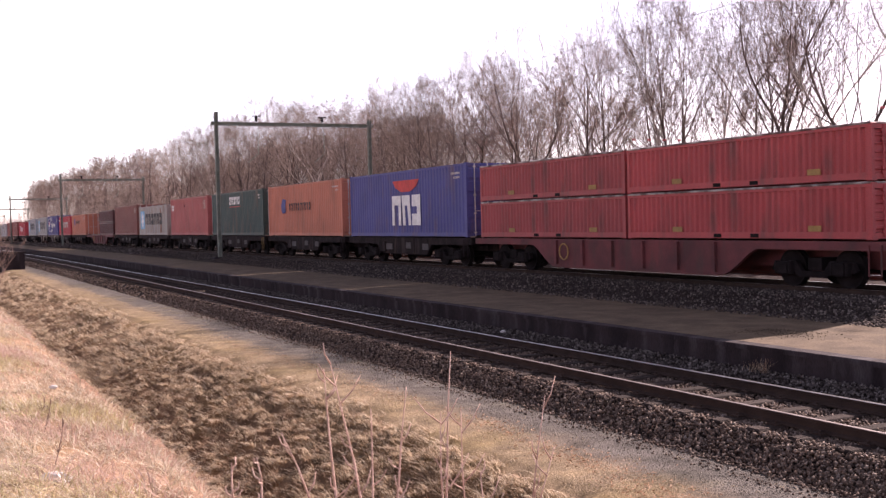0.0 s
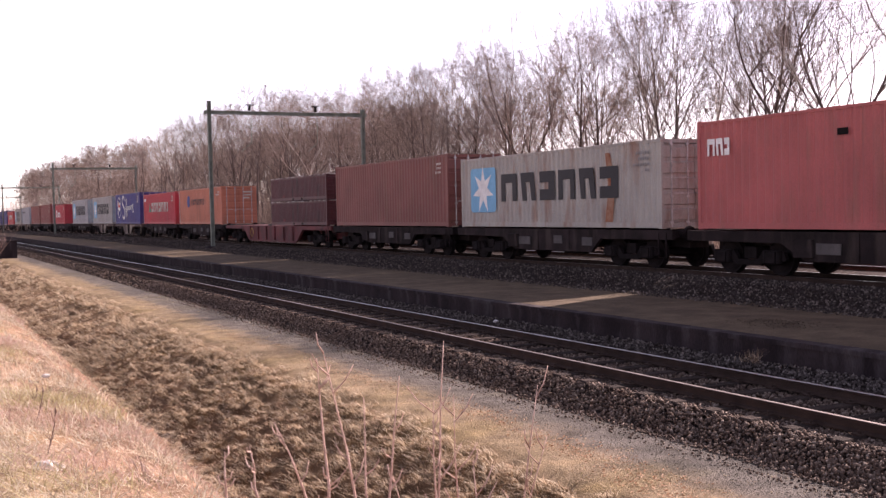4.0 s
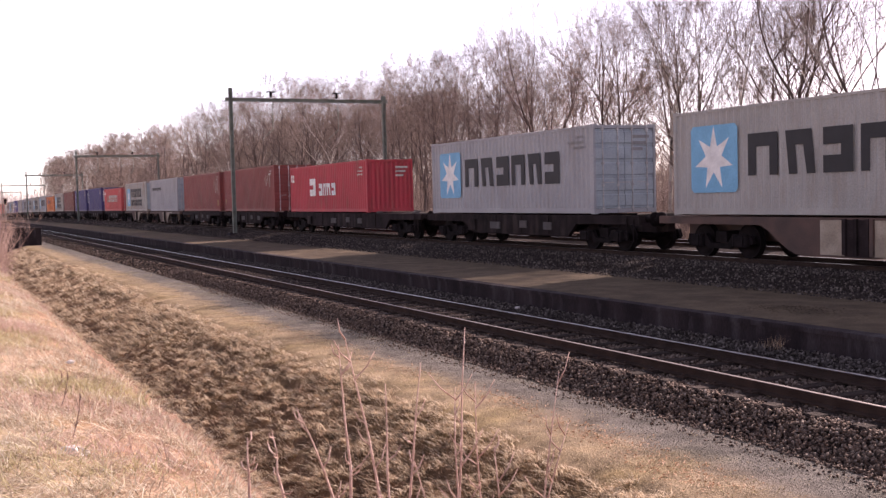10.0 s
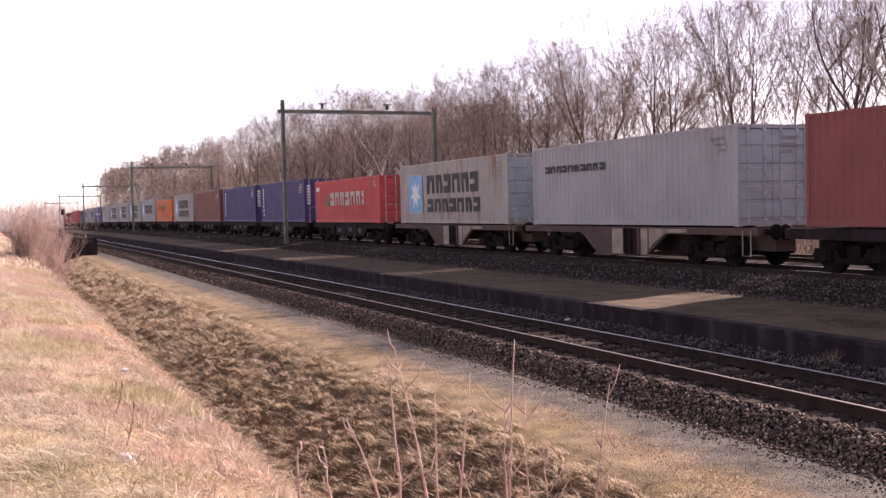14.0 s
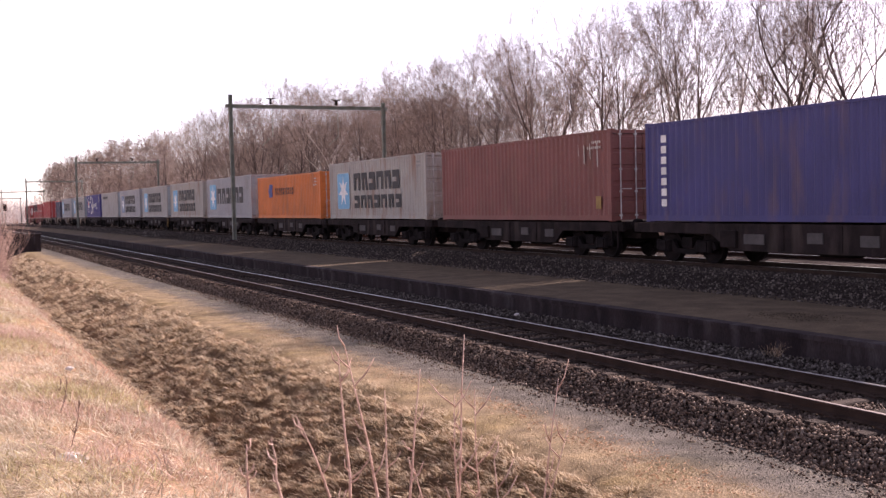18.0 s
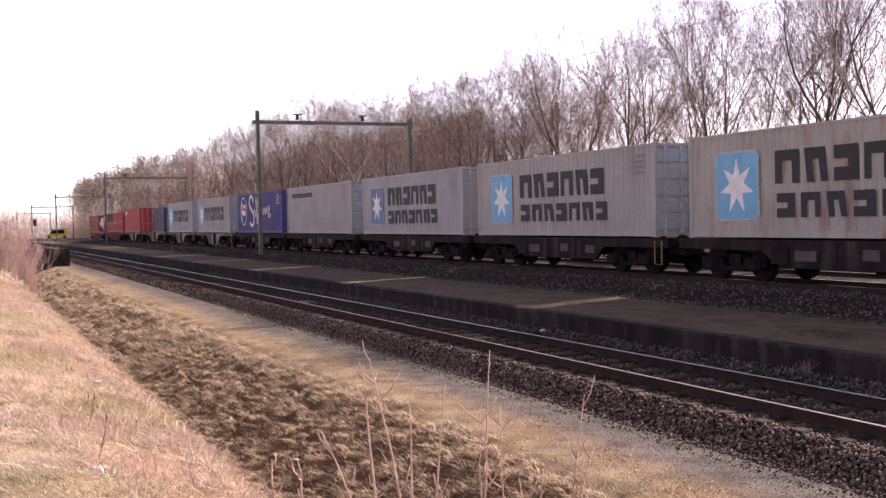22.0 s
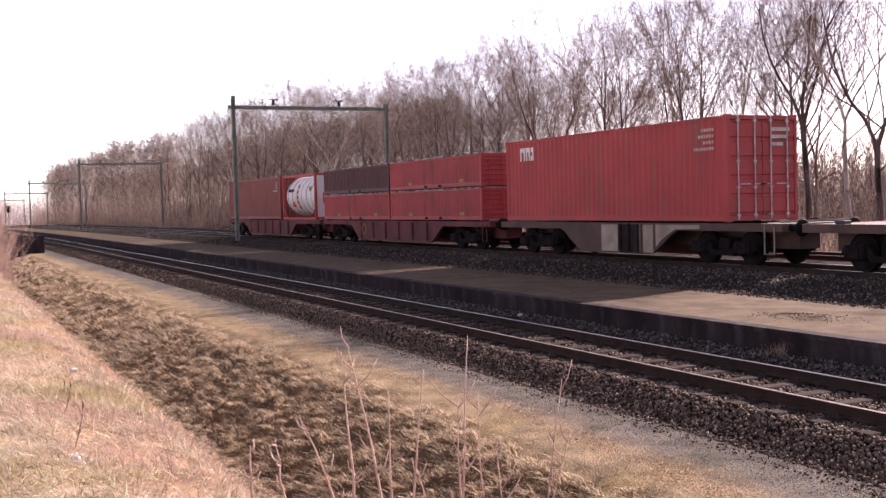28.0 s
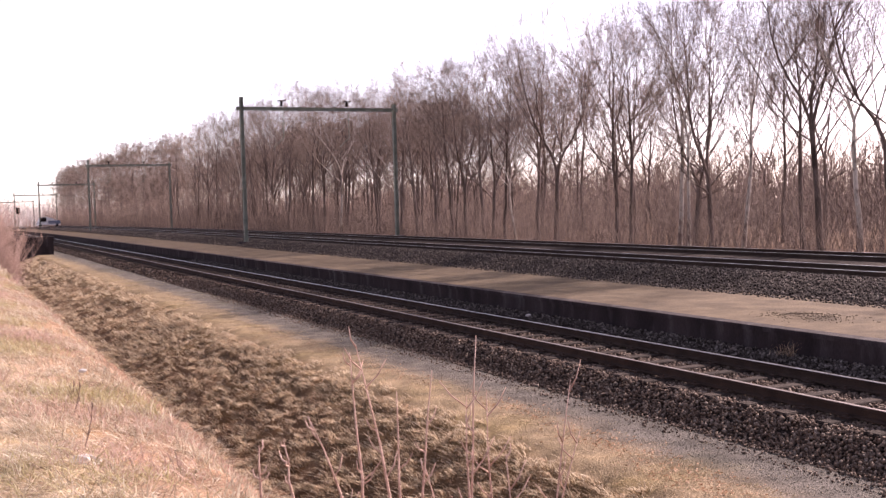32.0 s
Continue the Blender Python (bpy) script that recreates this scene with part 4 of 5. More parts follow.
def add_bogie(wagon, y):
    b = part("bogie", BOGIE, None, wagon, "black two-axle bogie")
    b.location = (0, y, 0)
    for dy in (-0.9, 0.9):
        for sx in (-1, 1):
            w = part("wheel", WHEEL, None, b)
            w.location, w.rotation_euler = (sx * 0.753, dy, 0.46), (0, 0, 0 if sx < 0 else math.pi)
            a = part("axle_box", AXLE_BOX, None, b)
            a.location = (sx * 1.1, dy, 0.46)


def buffer_mesh():
    rings = [[(r * math.cos(a), y, r * math.sin(a)) for a in np.linspace(0, math.tau, 13)[:-1]] for y, r in ((0, 0.1), (0.4, 0.09), (0.42, 0.2), (0.45, 0.23), (0.48, 0.21))]
    return Shape().loft(rings).mesh("buffer", DARK)


def couplings(wagon, half):
    for sy in (-1, 1):
        for sx in (-0.87, 0.87):
            b = part("buffer", kept("buffer", buffer_mesh), None, wagon)
            b.location, b.rotation_euler = (sx, sy * (half - 0.1), 1.02), (0, 0, 0 if sy > 0 else math.pi)
        k = part("coupler", kept("coupler", lambda: Shape().box(-0.06, 0.06, -0.1, 0.4, -0.06, 0.06, 0.01).mesh("coupler", DARK)), None, wagon)
        k.location, k.rotation_euler = (0, sy * half, 0.96), (0, 0, 0 if sy > 0 else math.pi)


def wagon(kind, start, end, empty=(), yellow=False, group="container wagons of the train"):
    """kind: dark (low sooty frame), cream (deep frame with cream panels), red (deep faded red frame)."""
    half = (end - start) / 2
    names = {"dark": "sooty low-framed container wagon on two bogies", "cream": "brown container wagon with dirty cream panels", "red": "faded red deep-framed container wagon"}
    w = tagged(new("container_wagon"), names[kind] + (", part of its deck empty" if empty else ""), "railway wagon", group)
    colour = {"dark": FRAME, "cream": BROWN_FRAME, "red": RED_FRAME}[kind]
    inset = 2.2 if kind == "dark" else 2.45
    for sx in (-1, 1):
        s = Shape()
        x0, x1 = sx * 1.16 - 0.06, sx * 1.16 + 0.06
        top = LIFT - 0.03
        if kind == "dark":
            out = [(-half, top), (-half, 0.86), (-half + 3.5, 0.84), (-half + 4.0, 0.42), (half - 4.3, 0.42), (half - 3.5, 0.84), (half, 0.86), (half, top)]
        else:
            bow = [(half - 4.2 - 1.5 * u, 0.92 - 0.73 * math.sin(u * math.pi / 2) ** 1.4) for u in np.linspace(0, 1, 7)]
            out = [(-half, top), (-half, 0.92)] + [(-y, z) for y, z in bow] + bow[::-1] + [(half, 0.92), (half, top)]
        s.prism(out, "x", x0, x1)
        part("side_sill", s, colour, w)
        if kind == "dark":
            for y in np.arange(-half + 5.2, half - 5.0, 1.9):
                rib = Shape().box(x0 - 0.03, x1 + 0.03, y, y + 0.1, 0.46, top - 0.03)
                part("rib", rib, FRAME, w)
            if sx < 0:
                for y, wide, low in ((-2.6, 0.55, 0.62), (-0.9, 0.5, 0.66), (1.1, 0.75, 0.60)):
                    part("data_panel", Shape().box(x0 - 0.034, x0, y, y + wide, low, low + 0.26), GREY_BOX, w, "small dirty pale panel")
                part("equipment_box", Shape().box(x0 - 0.1, x0 + 0.05, half - 4.6, half - 4.0, 0.5, 0.95, 0.02), FRAME, w, "sooty equipment box")
        if kind != "dark" and sx < 0:
            flat = half - 5.75
            n = 5
            for i in range(n + 1 if kind == "red" else 0):
                y = -flat + 2 * flat * i / n
                part("rib", Shape().box(x0 - 0.09, x0 + 0.02, y - 0.06, y + 0.06, 0.3, top - 0.04), colour, w)
            if kind == "cream":
                long = 2 * (half - 5.2)
                for u0, u1 in ((0.34, 0.57), (0.85, 0.97)):
                    y0, y1 = half - 5.2 - long * u1, half - 5.2 - long * u0
                    part("cream_panel", Shape().box(x0 - 0.014, x0 + 0.01, y0, y1, 0.24, top - 0.06), CREAM, w, "dirty cream painted panel")
                # No hollow here: a flat plate whose dark colour paints the recess's shade.
                part("recess", Shape().box(x0 - 0.012, x0 + 0.01, half - 5.2 - long * 0.83, half - 5.2 - long * 0.575, 0.22, top - 0.05), FRAME, w, "flat dark plate standing in for a shaded recess")
                for u in (0.585, 0.69, 0.80, 0.84):
                    y = half - 5.2 - long * u
                    part("rib", Shape().box(x0 - 0.08, x0 + 0.02, y - 0.05, y + 0.05, 0.26, top - 0.03), FRAME if u < 0.82 else colour, w)
                part("cream_panel", Shape().prism([(-half + 3.2, top - 0.05), (-half + 3.2, 0.97), (-half + 4.3, 0.95), (-half + 4.95, 0.62), (-half + 5.2, 0.42), (-half + 5.2, top - 0.05)], "x", x0 - 0.014, x0 + 0.01), CREAM, w, "dirty cream painted panel")
            else:
                ring = Shape().bend([(x0 - 0.1, half - 6.3 + 0.26 * math.cos(a), 0.72 + 0.26 * math.sin(a)) for a in np.linspace(0, math.tau, 15)[:-1]], 0.025, 5, True)
                part("brake_wheel", ring, YELLOW, w, "dull yellow brake hand wheel")
    if kind == "dark":
        tank = Shape().tube((-0.75, -1.6, 0.52), (-0.75, -0.4, 0.52), 0.2, 0.2, 12)
        part("air_tank", tank, DARK, w, "black cylindrical air tank")
        part("brake_cylinder", Shape().tube((-0.55, 1.4, 0.55), (-0.55, 2.0, 0.55), 0.16, 0.13, 10), DARK, w, "black brake cylinder")
        for sy in (-1, 1):
            part("brake_rod", Shape().bend([(-0.5, sy * 2.0, 0.5), (-0.5, sy * (half - 4.2), 0.42), (-0.5, sy * (half - 3.4), 0.36)], 0.03, 5), DARK, w)
    mid_beam = Shape()
    mid_beam.box(-0.35, 0.35, -half + 0.3, half - 0.3, 0.6 if kind == "dark" else 0.45, LIFT - 0.12)
    for y in np.linspace(-half + 0.15, half - 0.15, 6):
        mid_beam.box(-1.1, 1.1, y - 0.12, y + 0.12, LIFT - 0.25, LIFT - 0.04)
    part("centre_sill", mid_beam, colour, w)
    if empty:
        part("deck", Shape().box(-1.1, 1.1, empty[0] - start - half, empty[1] - start - half, LIFT - 0.09, LIFT - 0.035), colour, w, "bare open deck")
        for y in (empty[0] - start - half + 0.8, empty[1] - start - half - 0.8):
            for sx in (-1, 1):
                part("twist_lock", Shape().box(sx * 1.0 - 0.12, sx * 1.0 + 0.12, y - 0.15, y + 0.15, LIFT - 0.03, LIFT + 0.06, 0.02), GREY_BOX, w)
    step = Shape().bend([(-1.24, -half + 0.25, LIFT - 0.1), (-1.24, -half + 0.25, 0.35), (-1.24, -half + 0.6, 0.35), (-1.24, -half + 0.6, LIFT - 0.1)], 0.02, 4)
    part("step", step, YELLOW if yellow else CREAM if kind == "cream" else colour, w, "step rail at the front corner")
    bar = Shape().rod([(-1.2, -half + 0.08, LIFT + 0.02), (1.2, -half + 0.08, LIFT + 0.02)], 0.03, 5)
    part("end_bar", bar, CREAM, w)
    for sy in (-1, 1):
        add_bogie(w, sy * (half - inset))
    couplings(w, half)
    rides(w, (start + end) / 2, 0.0)
    return w


def build_wagons():
    wagon("red", 16.75, 36.1)
    for a, b in ((36.45, 49.25), (49.85, 62.6), (63.2, 76.2), (76.7, 89.75), (90.4, 103.4), (103.85, 116.9)):
        wagon("dark", a, b, yellow=a == 63.2)
    wagon("red", 117.3, 136.9, (127.0, 136.7))
    for a, b in ((137.45, 150.4), (151.2, 164.3)):
        wagon("dark", a, b)
    wagon("cream", 165.0, 178.6)
    wagon("cream", 179.5, 193.1)
    wagon("dark", 194.1, 209.3)
    wagon("dark", 210.0, 229.2, (210.2, 216.0))
    for a, b in ((230.9, 244.3), (245.0, 258.4)):
        wagon("dark", a, b)
    wagon("cream", 259.5, 273.2)
    wagon("cream", 274.0, 287.7)
    for a, b in ((288.9, 302.7), (304.2, 317.7), (318.5, 331.9), (332.5, 345.8), (346.4, 359.5), (359.9, 373.1), (373.8, 387.1), (387.7, 401.0), (401.6, 414.8), (415.3, 428.4), (429.2, 442.5), (442.9, 456.3)):
        wagon("dark", a, b, yellow=a == 401.6)
    wagon("cream", 457.5, 471.4)
    wagon("cream", 472.3, 486.1)
    wagon("cream", 487.2, 501.6, (494.2, 501.3))
    wagon("cream", 502.3, 517.0, (502.5, 504.1))
    wagon("red", 517.9, 537.2)
    wagon("red", 537.85, 557.5)


build_wagons()


# ---- trees ----
def tree_shapes(seed, height, spread, detail, lean_up, fork, fine, leaders=1, girth=1.0):
    """Trunk with its limbs, and twigs, of a bare tree: limbs sweep outwards and then up, and fork again and again."""
    rnd = random.Random(seed)
    wood, twigs = ([], []), ([], [])

    def stem(into, a, b, r0, r1, sides=3):
        verts, quads = into
        d = (b - a).normalized()
        s = d.orthogonal().normalized()
        u = d.cross(s)
        k = len(verts)
        for c, r in ((a, r0), (b, r1)):
            for i in range(sides):
                q = i * math.tau / sides
                verts.append(c + (s * math.cos(q) + u * math.sin(q)) * r)
        for i in range(sides):
            j = (i + 1) % sides
            quads.append((k + i, k + j, k + sides + j, k + sides + i))

    def wander(d, amount):
        return (d + Vector((rnd.gauss(0, amount), rnd.gauss(0, amount), rnd.gauss(0, amount * 0.6)))).normalized()

    wide, tall, middle = spread * 1.3 * height, 0.46 * height, 0.57 * height

    def outside(p):
        """Above one beyond the rounded crown."""
        return (p.x * p.x + p.y * p.y) / (wide * wide) + ((p.z - middle) / tall) ** 2

    def grow(a, d, length, r, level):
        n = (6, 4, 2, 1)[level]
        pts = [a]
        for i in range(n):
            d = wander(d, (0.14, 0.17, 0.2, 0.2)[level])
            d = (d + Vector((0, 0, (0.09, 0.11, 0.10, 0.0)[level]))).normalized()
            pts.append(pts[-1] + d * length / n)
        if level == 3:
            # the finest twigs are narrow tapering slips
            s = (pts[1] - a).cross(Vector((rnd.gauss(0, 1), rnd.gauss(0, 1), rnd.gauss(0, 1)))).normalized() * fine
            verts, quads = twigs
            k = len(verts)
            verts.extend([a - s, a + s, pts[1] + s * 0.5, pts[1] - s * 0.5])
            quads.append((k, k + 1, k + 2, k + 3))
            return
        into = wood if level < 1 else twigs
        for i in range(n):
            stem(into, pts[i], pts[i + 1], max(fine, r * (1 - 0.8 * i / n)), max(fine * 0.8, r * (1 - 0.8 * (i + 1) / n)), 5 if level == 0 else 3)
        count = (detail + 2, detail + 1, 6)[level]
        spin = rnd.random() * math.tau
        for i in range(count):
            u = 0.2 + 0.78 * (i + rnd.random()) / count
            k = min(n - 1, int(u * n))
            p = pts[k].lerp(pts[k + 1], u * n - k)
            way = (pts[k + 1] - pts[k]).normalized()
            side = Matrix.Rotation(spin + i * 2.4 + rnd.random(), 3, way) @ way.orthogonal().normalized()
            out = (way * (0.75 + 0.35 * rnd.random()) + side * (0.45 + 0.4 * rnd.random()) + Vector((0, 0, 0.2))).normalized()
            reach = max(0.4, length * (0.38 + 0.25 * rnd.random()) * (1.2 - 0.5 * u))
            if outside(p) > 1.12:
                continue
            while reach > 0.3 and outside(p + out * reach) > 1.06:
                reach *= 0.75
            grow(p, out, reach, r * (1 - 0.6 * u) * 0.5, level + 1)

    base = (0.0075 * height + 0.04) * girth
    trunk = Shape()
    split = fork + 0.06 if leaders > 1 else 1.0
    stems_up = []
    for j in range(leaders):
        a = math.tau * (j + 0.3 * rnd.random()) / leaders
        d = Vector((rnd.gauss(0, 0.03), rnd.gauss(0, 0.03), 1))
        pts, n = [Vector((0, 0, -0.4))], 12
        for i in range(n):
            u = i / n
            d = (wander(d, 0.055) + Vector((0, 0, 0.4))).normalized()
            if leaders > 1 and split <= u < split + 0.2:
                d = (d + Vector((math.cos(a), math.sin(a), 0)) * 0.28).normalized()
            if j and u < split - 1 / n:
                pts.append(stems_up[0][i + 1].copy())
            else:
                pts.append(pts[-1] + d * (height * 0.86) / n)
        stems_up.append(pts)
        rings = []
        first = 0 if j == 0 else max(0, int(split * n) - 1)
        for i, p in list(enumerate(pts))[first:]:
            r = base * (1 - i / (n + 0.3)) ** 0.8 * (1.4 if i == 0 else 1) * (0.8 if leaders > 1 and i / n > split else 1)
            rings.append([p + Vector((r * math.cos(q), r * math.sin(q), 0)) for q in np.linspace(0, math.tau, 8)[:-1]])
        trunk.loft(rings, caps=False)
    # limbs reach out to a rounded crown
    limbs = 10 + detail * 2
    for i in range(limbs):
        u = fork + (0.99 - fork) * (i + rnd.random() * 0.8) / limbs
        pts = stems_up[i % leaders]
        k = min(n - 1, int(u * n))
        p = pts[k].lerp(pts[k + 1], u * n - k)
        a = i * 2.4 + rnd.random()
        out = Vector((math.cos(a), math.sin(a), lean_up * (0.25 + 1.4 * u) + 0.4 * rnd.random())).normalized()
        reach = 0.4
        while reach < 9 and outside(p + out * reach) < 1:
            reach += 0.2
        grow(p, out, max(1.2, reach * 0.9) * (0.75 + 0.35 * rnd.random()), base * (1 - u) * 0.29 + 0.014, 0)
    top = float(np.percentile([v.z for v in twigs[0]], 99))
    trunk.add(*wood)
    trunk.v = [(x, y, z * height / top) for x, y, z in trunk.v]
    for v in twigs[0]:
        v.z *= height / top
    return trunk, twigs[0], twigs[1]


def make_tree(seed, height, spread, detail, lean_up, fork, fine, bark, label, group, leaders=1, girth=1.0):
    trunk, verts, quads = tree_shapes(seed, height, spread, detail, lean_up, fork, fine, leaders, girth)
    t = tagged(new("tree"), label, "tree", group)
    part("trunk", soup("trunk", trunk.v, [q for q in trunk.f if len(q) == 4], bark), None, t, "trunk and forked limbs")
    part("crown", soup("crown", verts, quads, TWIG), None, t, "bare crown of fine twigs")
    return t


def build_trees():
    edge, inside = "bare trees beside the line", "bare trees of the wood"
    kinds = [
        make_tree(1, 13.0, 0.23, 4, 0.95, 0.36, 0.004, BARK, "bare upright tree with dense twigs at the wood's edge", edge),
        make_tree(2, 13.0, 0.29, 4, 0.85, 0.3, 0.004, BARK, "bare spreading tree with many forks at the wood's edge", edge, 2),
        make_tree(3, 13.0, 0.19, 4, 1.05, 0.46, 0.004, BARK, "tall slim bare tree at the wood's edge", edge),
        make_tree(4, 13.0, 0.27, 4, 0.9, 0.24, 0.004, BARK, "bare bushy tree with low limbs at the wood's edge", edge, 2),
        make_tree(5, 13.0, 0.20, 4, 1.0, 0.42, 0.0034, BIRCH, "pale-barked birch with a bare twiggy crown", edge, 2, 0.8),
        make_tree(6, 13.0, 0.30, 5, 1.0, 0.36, 0.0036, BARK, "large dark bare tree with many forked limbs", edge, 3, 1.05),
    ]
    thin = [
        make_tree(11, 13.0, 0.25, 3, 0.8, 0.28, 0.012, BARK, "bare tree inside the wood", inside),
        make_tree(12, 13.0, 0.29, 3, 0.7, 0.28, 0.012, BARK, "bare forked tree inside the wood", inside, 2),
        make_tree(13, 13.0, 0.22, 3, 0.9, 0.32, 0.012, BARK, "tall bare tree inside the wood", inside),
    ]
    rnd = random.Random(5)
    used = set()

    def plant(kind, x, y, tall, turn):
        m = pose(x, y, ground_z(x, y), 0, 0, turn)
        if kind not in used:
            used.add(kind)
            ob = kind
            ob.matrix_basis = m
        else:
            ob = copy_thing(kind, m)
        size = tall / 13.2
        wide = size * (0.92 + 0.2 * rnd.random())
        ob.scale = (wide, wide, size)
        return ob

    # the front rank: kind, place, height
    front = [(5, 32.5, 33.3, 13.8), (4, 32.5, 31.2, 13.2), (1, 32.5, 29.8, 13.6), (4, 32.5, 38.0, 13.2), (4, 32.5, 42.6, 14.8), (4, 32.5, 41.9, 13.0), (3, 33.2, 41.0, 13.4),
             (1, 32.5, 47.8, 13.0), (0, 32.7, 46.9, 12.6), (1, 32.5, 53.9, 13.8), (2, 32.7, 56.4, 12.5), (0, 33.5, 58.2, 12.8), (2, 32.4, 60.2, 13.0), (3, 32.5, 62.0, 12.5), (0, 32.5, 63.3, 13.0), (1, 32.5, 66.1, 13.0),
             (2, 32.8, 69.0, 12.6), (1, 32.8, 71.5, 12.8), (2, 32.5, 74.5, 13.4), (3, 35.0, 44.5, 12.0), (2, 34.2, 36.0, 12.5), (2, 34.0, 16.0, 13.0)]
    for k, x, y, tall in front:
        plant(kinds[k], x, y, tall, rnd.random() * 360)
    y = 77.0
    while y < 345:
        tall = float(np.interp(y, (75, 90, 104, 125, 170, 345), (13.4, 13.8, 15.9, 15.3, 15.2, 17.4)))
        plant(kinds[rnd.choice((0, 1, 2, 3, 0, 2, 4, 5))] if y < 170 else rnd.choice(thin), 31.8 + rnd.random() * 2.5, y, tall * (0.9 + rnd.random() * 0.14), rnd.random() * 360)
        y += 3.0 + rnd.random() * 2.2 + (y - 75) * 0.008
    # slim stems between the larger trees
    for i in range(6):
        plant(kinds[rnd.choice((0, 2, 2, 4))], 32.8 + rnd.random() * 2.6, 58.0 + i * 5.0 + rnd.random() * 2.0, 8.0 + rnd.random() * 4.0, rnd.random() * 360)
    # second rank
    y = 19.0
    while y < 150:
        plant(kinds[rnd.choice((0, 1, 2, 3))], 36.0 + rnd.random() * 3.0, y, 11.6 + rnd.random() * 1.8, rnd.random() * 360)
        y += 3.4 + rnd.random() * 2.5 + (7.0 if y < 70 else 0)
    # deeper ranks
    y = 14.0
    while y < 330:
        for x in (40.5, 46.0, 53.0):
            if rnd.random() < (0.95 if y > 75 else 0.16):
                plant(rnd.choice(thin), x + rnd.random() * 4.0, y + rnd.random() * 4, 11.5 + rnd.random() * 2.5, rnd.random() * 360)
        y += 4.2 + (y - 14) * 0.012


build_trees()


def stems(name, label, category, rnd, spots, mat, tall, radius, kinks=2, lean=0.25, forks=2):
    """Thin upright stems with a few side shoots, in one mesh."""
    verts, faces = [], []

    def one(a, b, r0, r1):
        k = len(verts)
        for c, r in ((a, r0), (b, r1)):
            verts.extend([(c[0] + r, c[1], c[2]), (c[0] - r * 0.5, c[1] + r * 0.87, c[2]), (c[0] - r * 0.5, c[1] - r * 0.87, c[2])])
        for i in range(3):
            j = (i + 1) % 3
            faces.append((k + i, k + j, k + 3 + j, k + 3 + i))

    for x, y in spots:
        h = tall * (0.3 + 1.25 * rnd.random() ** 1.5)
        a = (x, y, ground_z(x, y) - 0.05)
        d = [rnd.gauss(0, lean), rnd.gauss(0, lean)]
        for i in range(kinks):
            b = (a[0] + d[0] * h / kinks, a[1] + d[1] * h / kinks, a[2] + h / kinks)
            one(a, b, radius * (1 - i / (kinks + 0.5)), radius * (1 - (i + 1) / (kinks + 0.5)))
            for _ in range(forks):
                u = rnd.random()
                p = tuple(a[q] + (b[q] - a[q]) * u for q in range(3))
                g = h * (0.15 + 0.25 * rnd.random())
                one(p, (p[0] + rnd.gauss(0, 0.45) * g, p[1] + rnd.gauss(0, 0.45) * g, p[2] + g * 0.85), radius * 0.55, radius * 0.25)
            a = b
            d = [d[0] + rnd.gauss(0, lean * 0.6), d[1] + rnd.gauss(0, lean * 0.6)]
    return tagged(part(name, soup(name, verts, faces, mat), None), label, category, kind="stuff")


def build_undergrowth():
    rnd = random.Random(8)
    near = [(29.0 + 9 * rnd.random() ** 1.4, 8 + 100 * rnd.random()) for _ in range(5200)]
    stems("undergrowth", "tangled red-brown bare undergrowth along the wood's edge", "undergrowth", rnd, near, BRUSH, 2.1, 0.011, 2, 0.28, 4)
    far = [(28.8 + 8 * rnd.random() ** 1.5, 105 + 260 * rnd.random()) for _ in range(4200)]
    stems("undergrowth", "tangled red-brown bare undergrowth along the wood's edge", "undergrowth", rnd, far, BRUSH, 4.2, 0.026, 2, 0.22, 4)
    deep = [(42 + 45 * rnd.random(), 10 + 330 * rnd.random()) for _ in range(3000)]
    stems("far_wood", "dense bare stems deep inside the wood", "woodland", rnd, deep, BRUSH, 3.9, 0.03, 3, 0.14, 4)
    belt = [(85 + 40 * rnd.random(), 10 + 260 * rnd.random()) for _ in range(3600)]
    stems("far_wood", "grey-brown belt of bare trees behind the wood", "woodland", rnd, belt, BRUSH, 6.0, 0.08, 3, 0.14, 4)
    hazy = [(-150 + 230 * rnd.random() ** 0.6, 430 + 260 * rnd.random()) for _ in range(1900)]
    stems("far_wood", "far belt of bare trees with distance haze painted into its colour", "woodland", rnd, hazy, HAZE_BRUSH, 7.0, 0.2, 3, 0.16, 4)
    thicket = [(46 + 40 * rnd.random(), 8 + 330 * rnd.random()) for _ in range(8000)]
    stems("thicket", "low dense brown thicket deep inside the wood", "woodland", rnd, thicket, BRUSH, 3.6, 0.05, 2, 0.26, 3)


build_undergrowth()


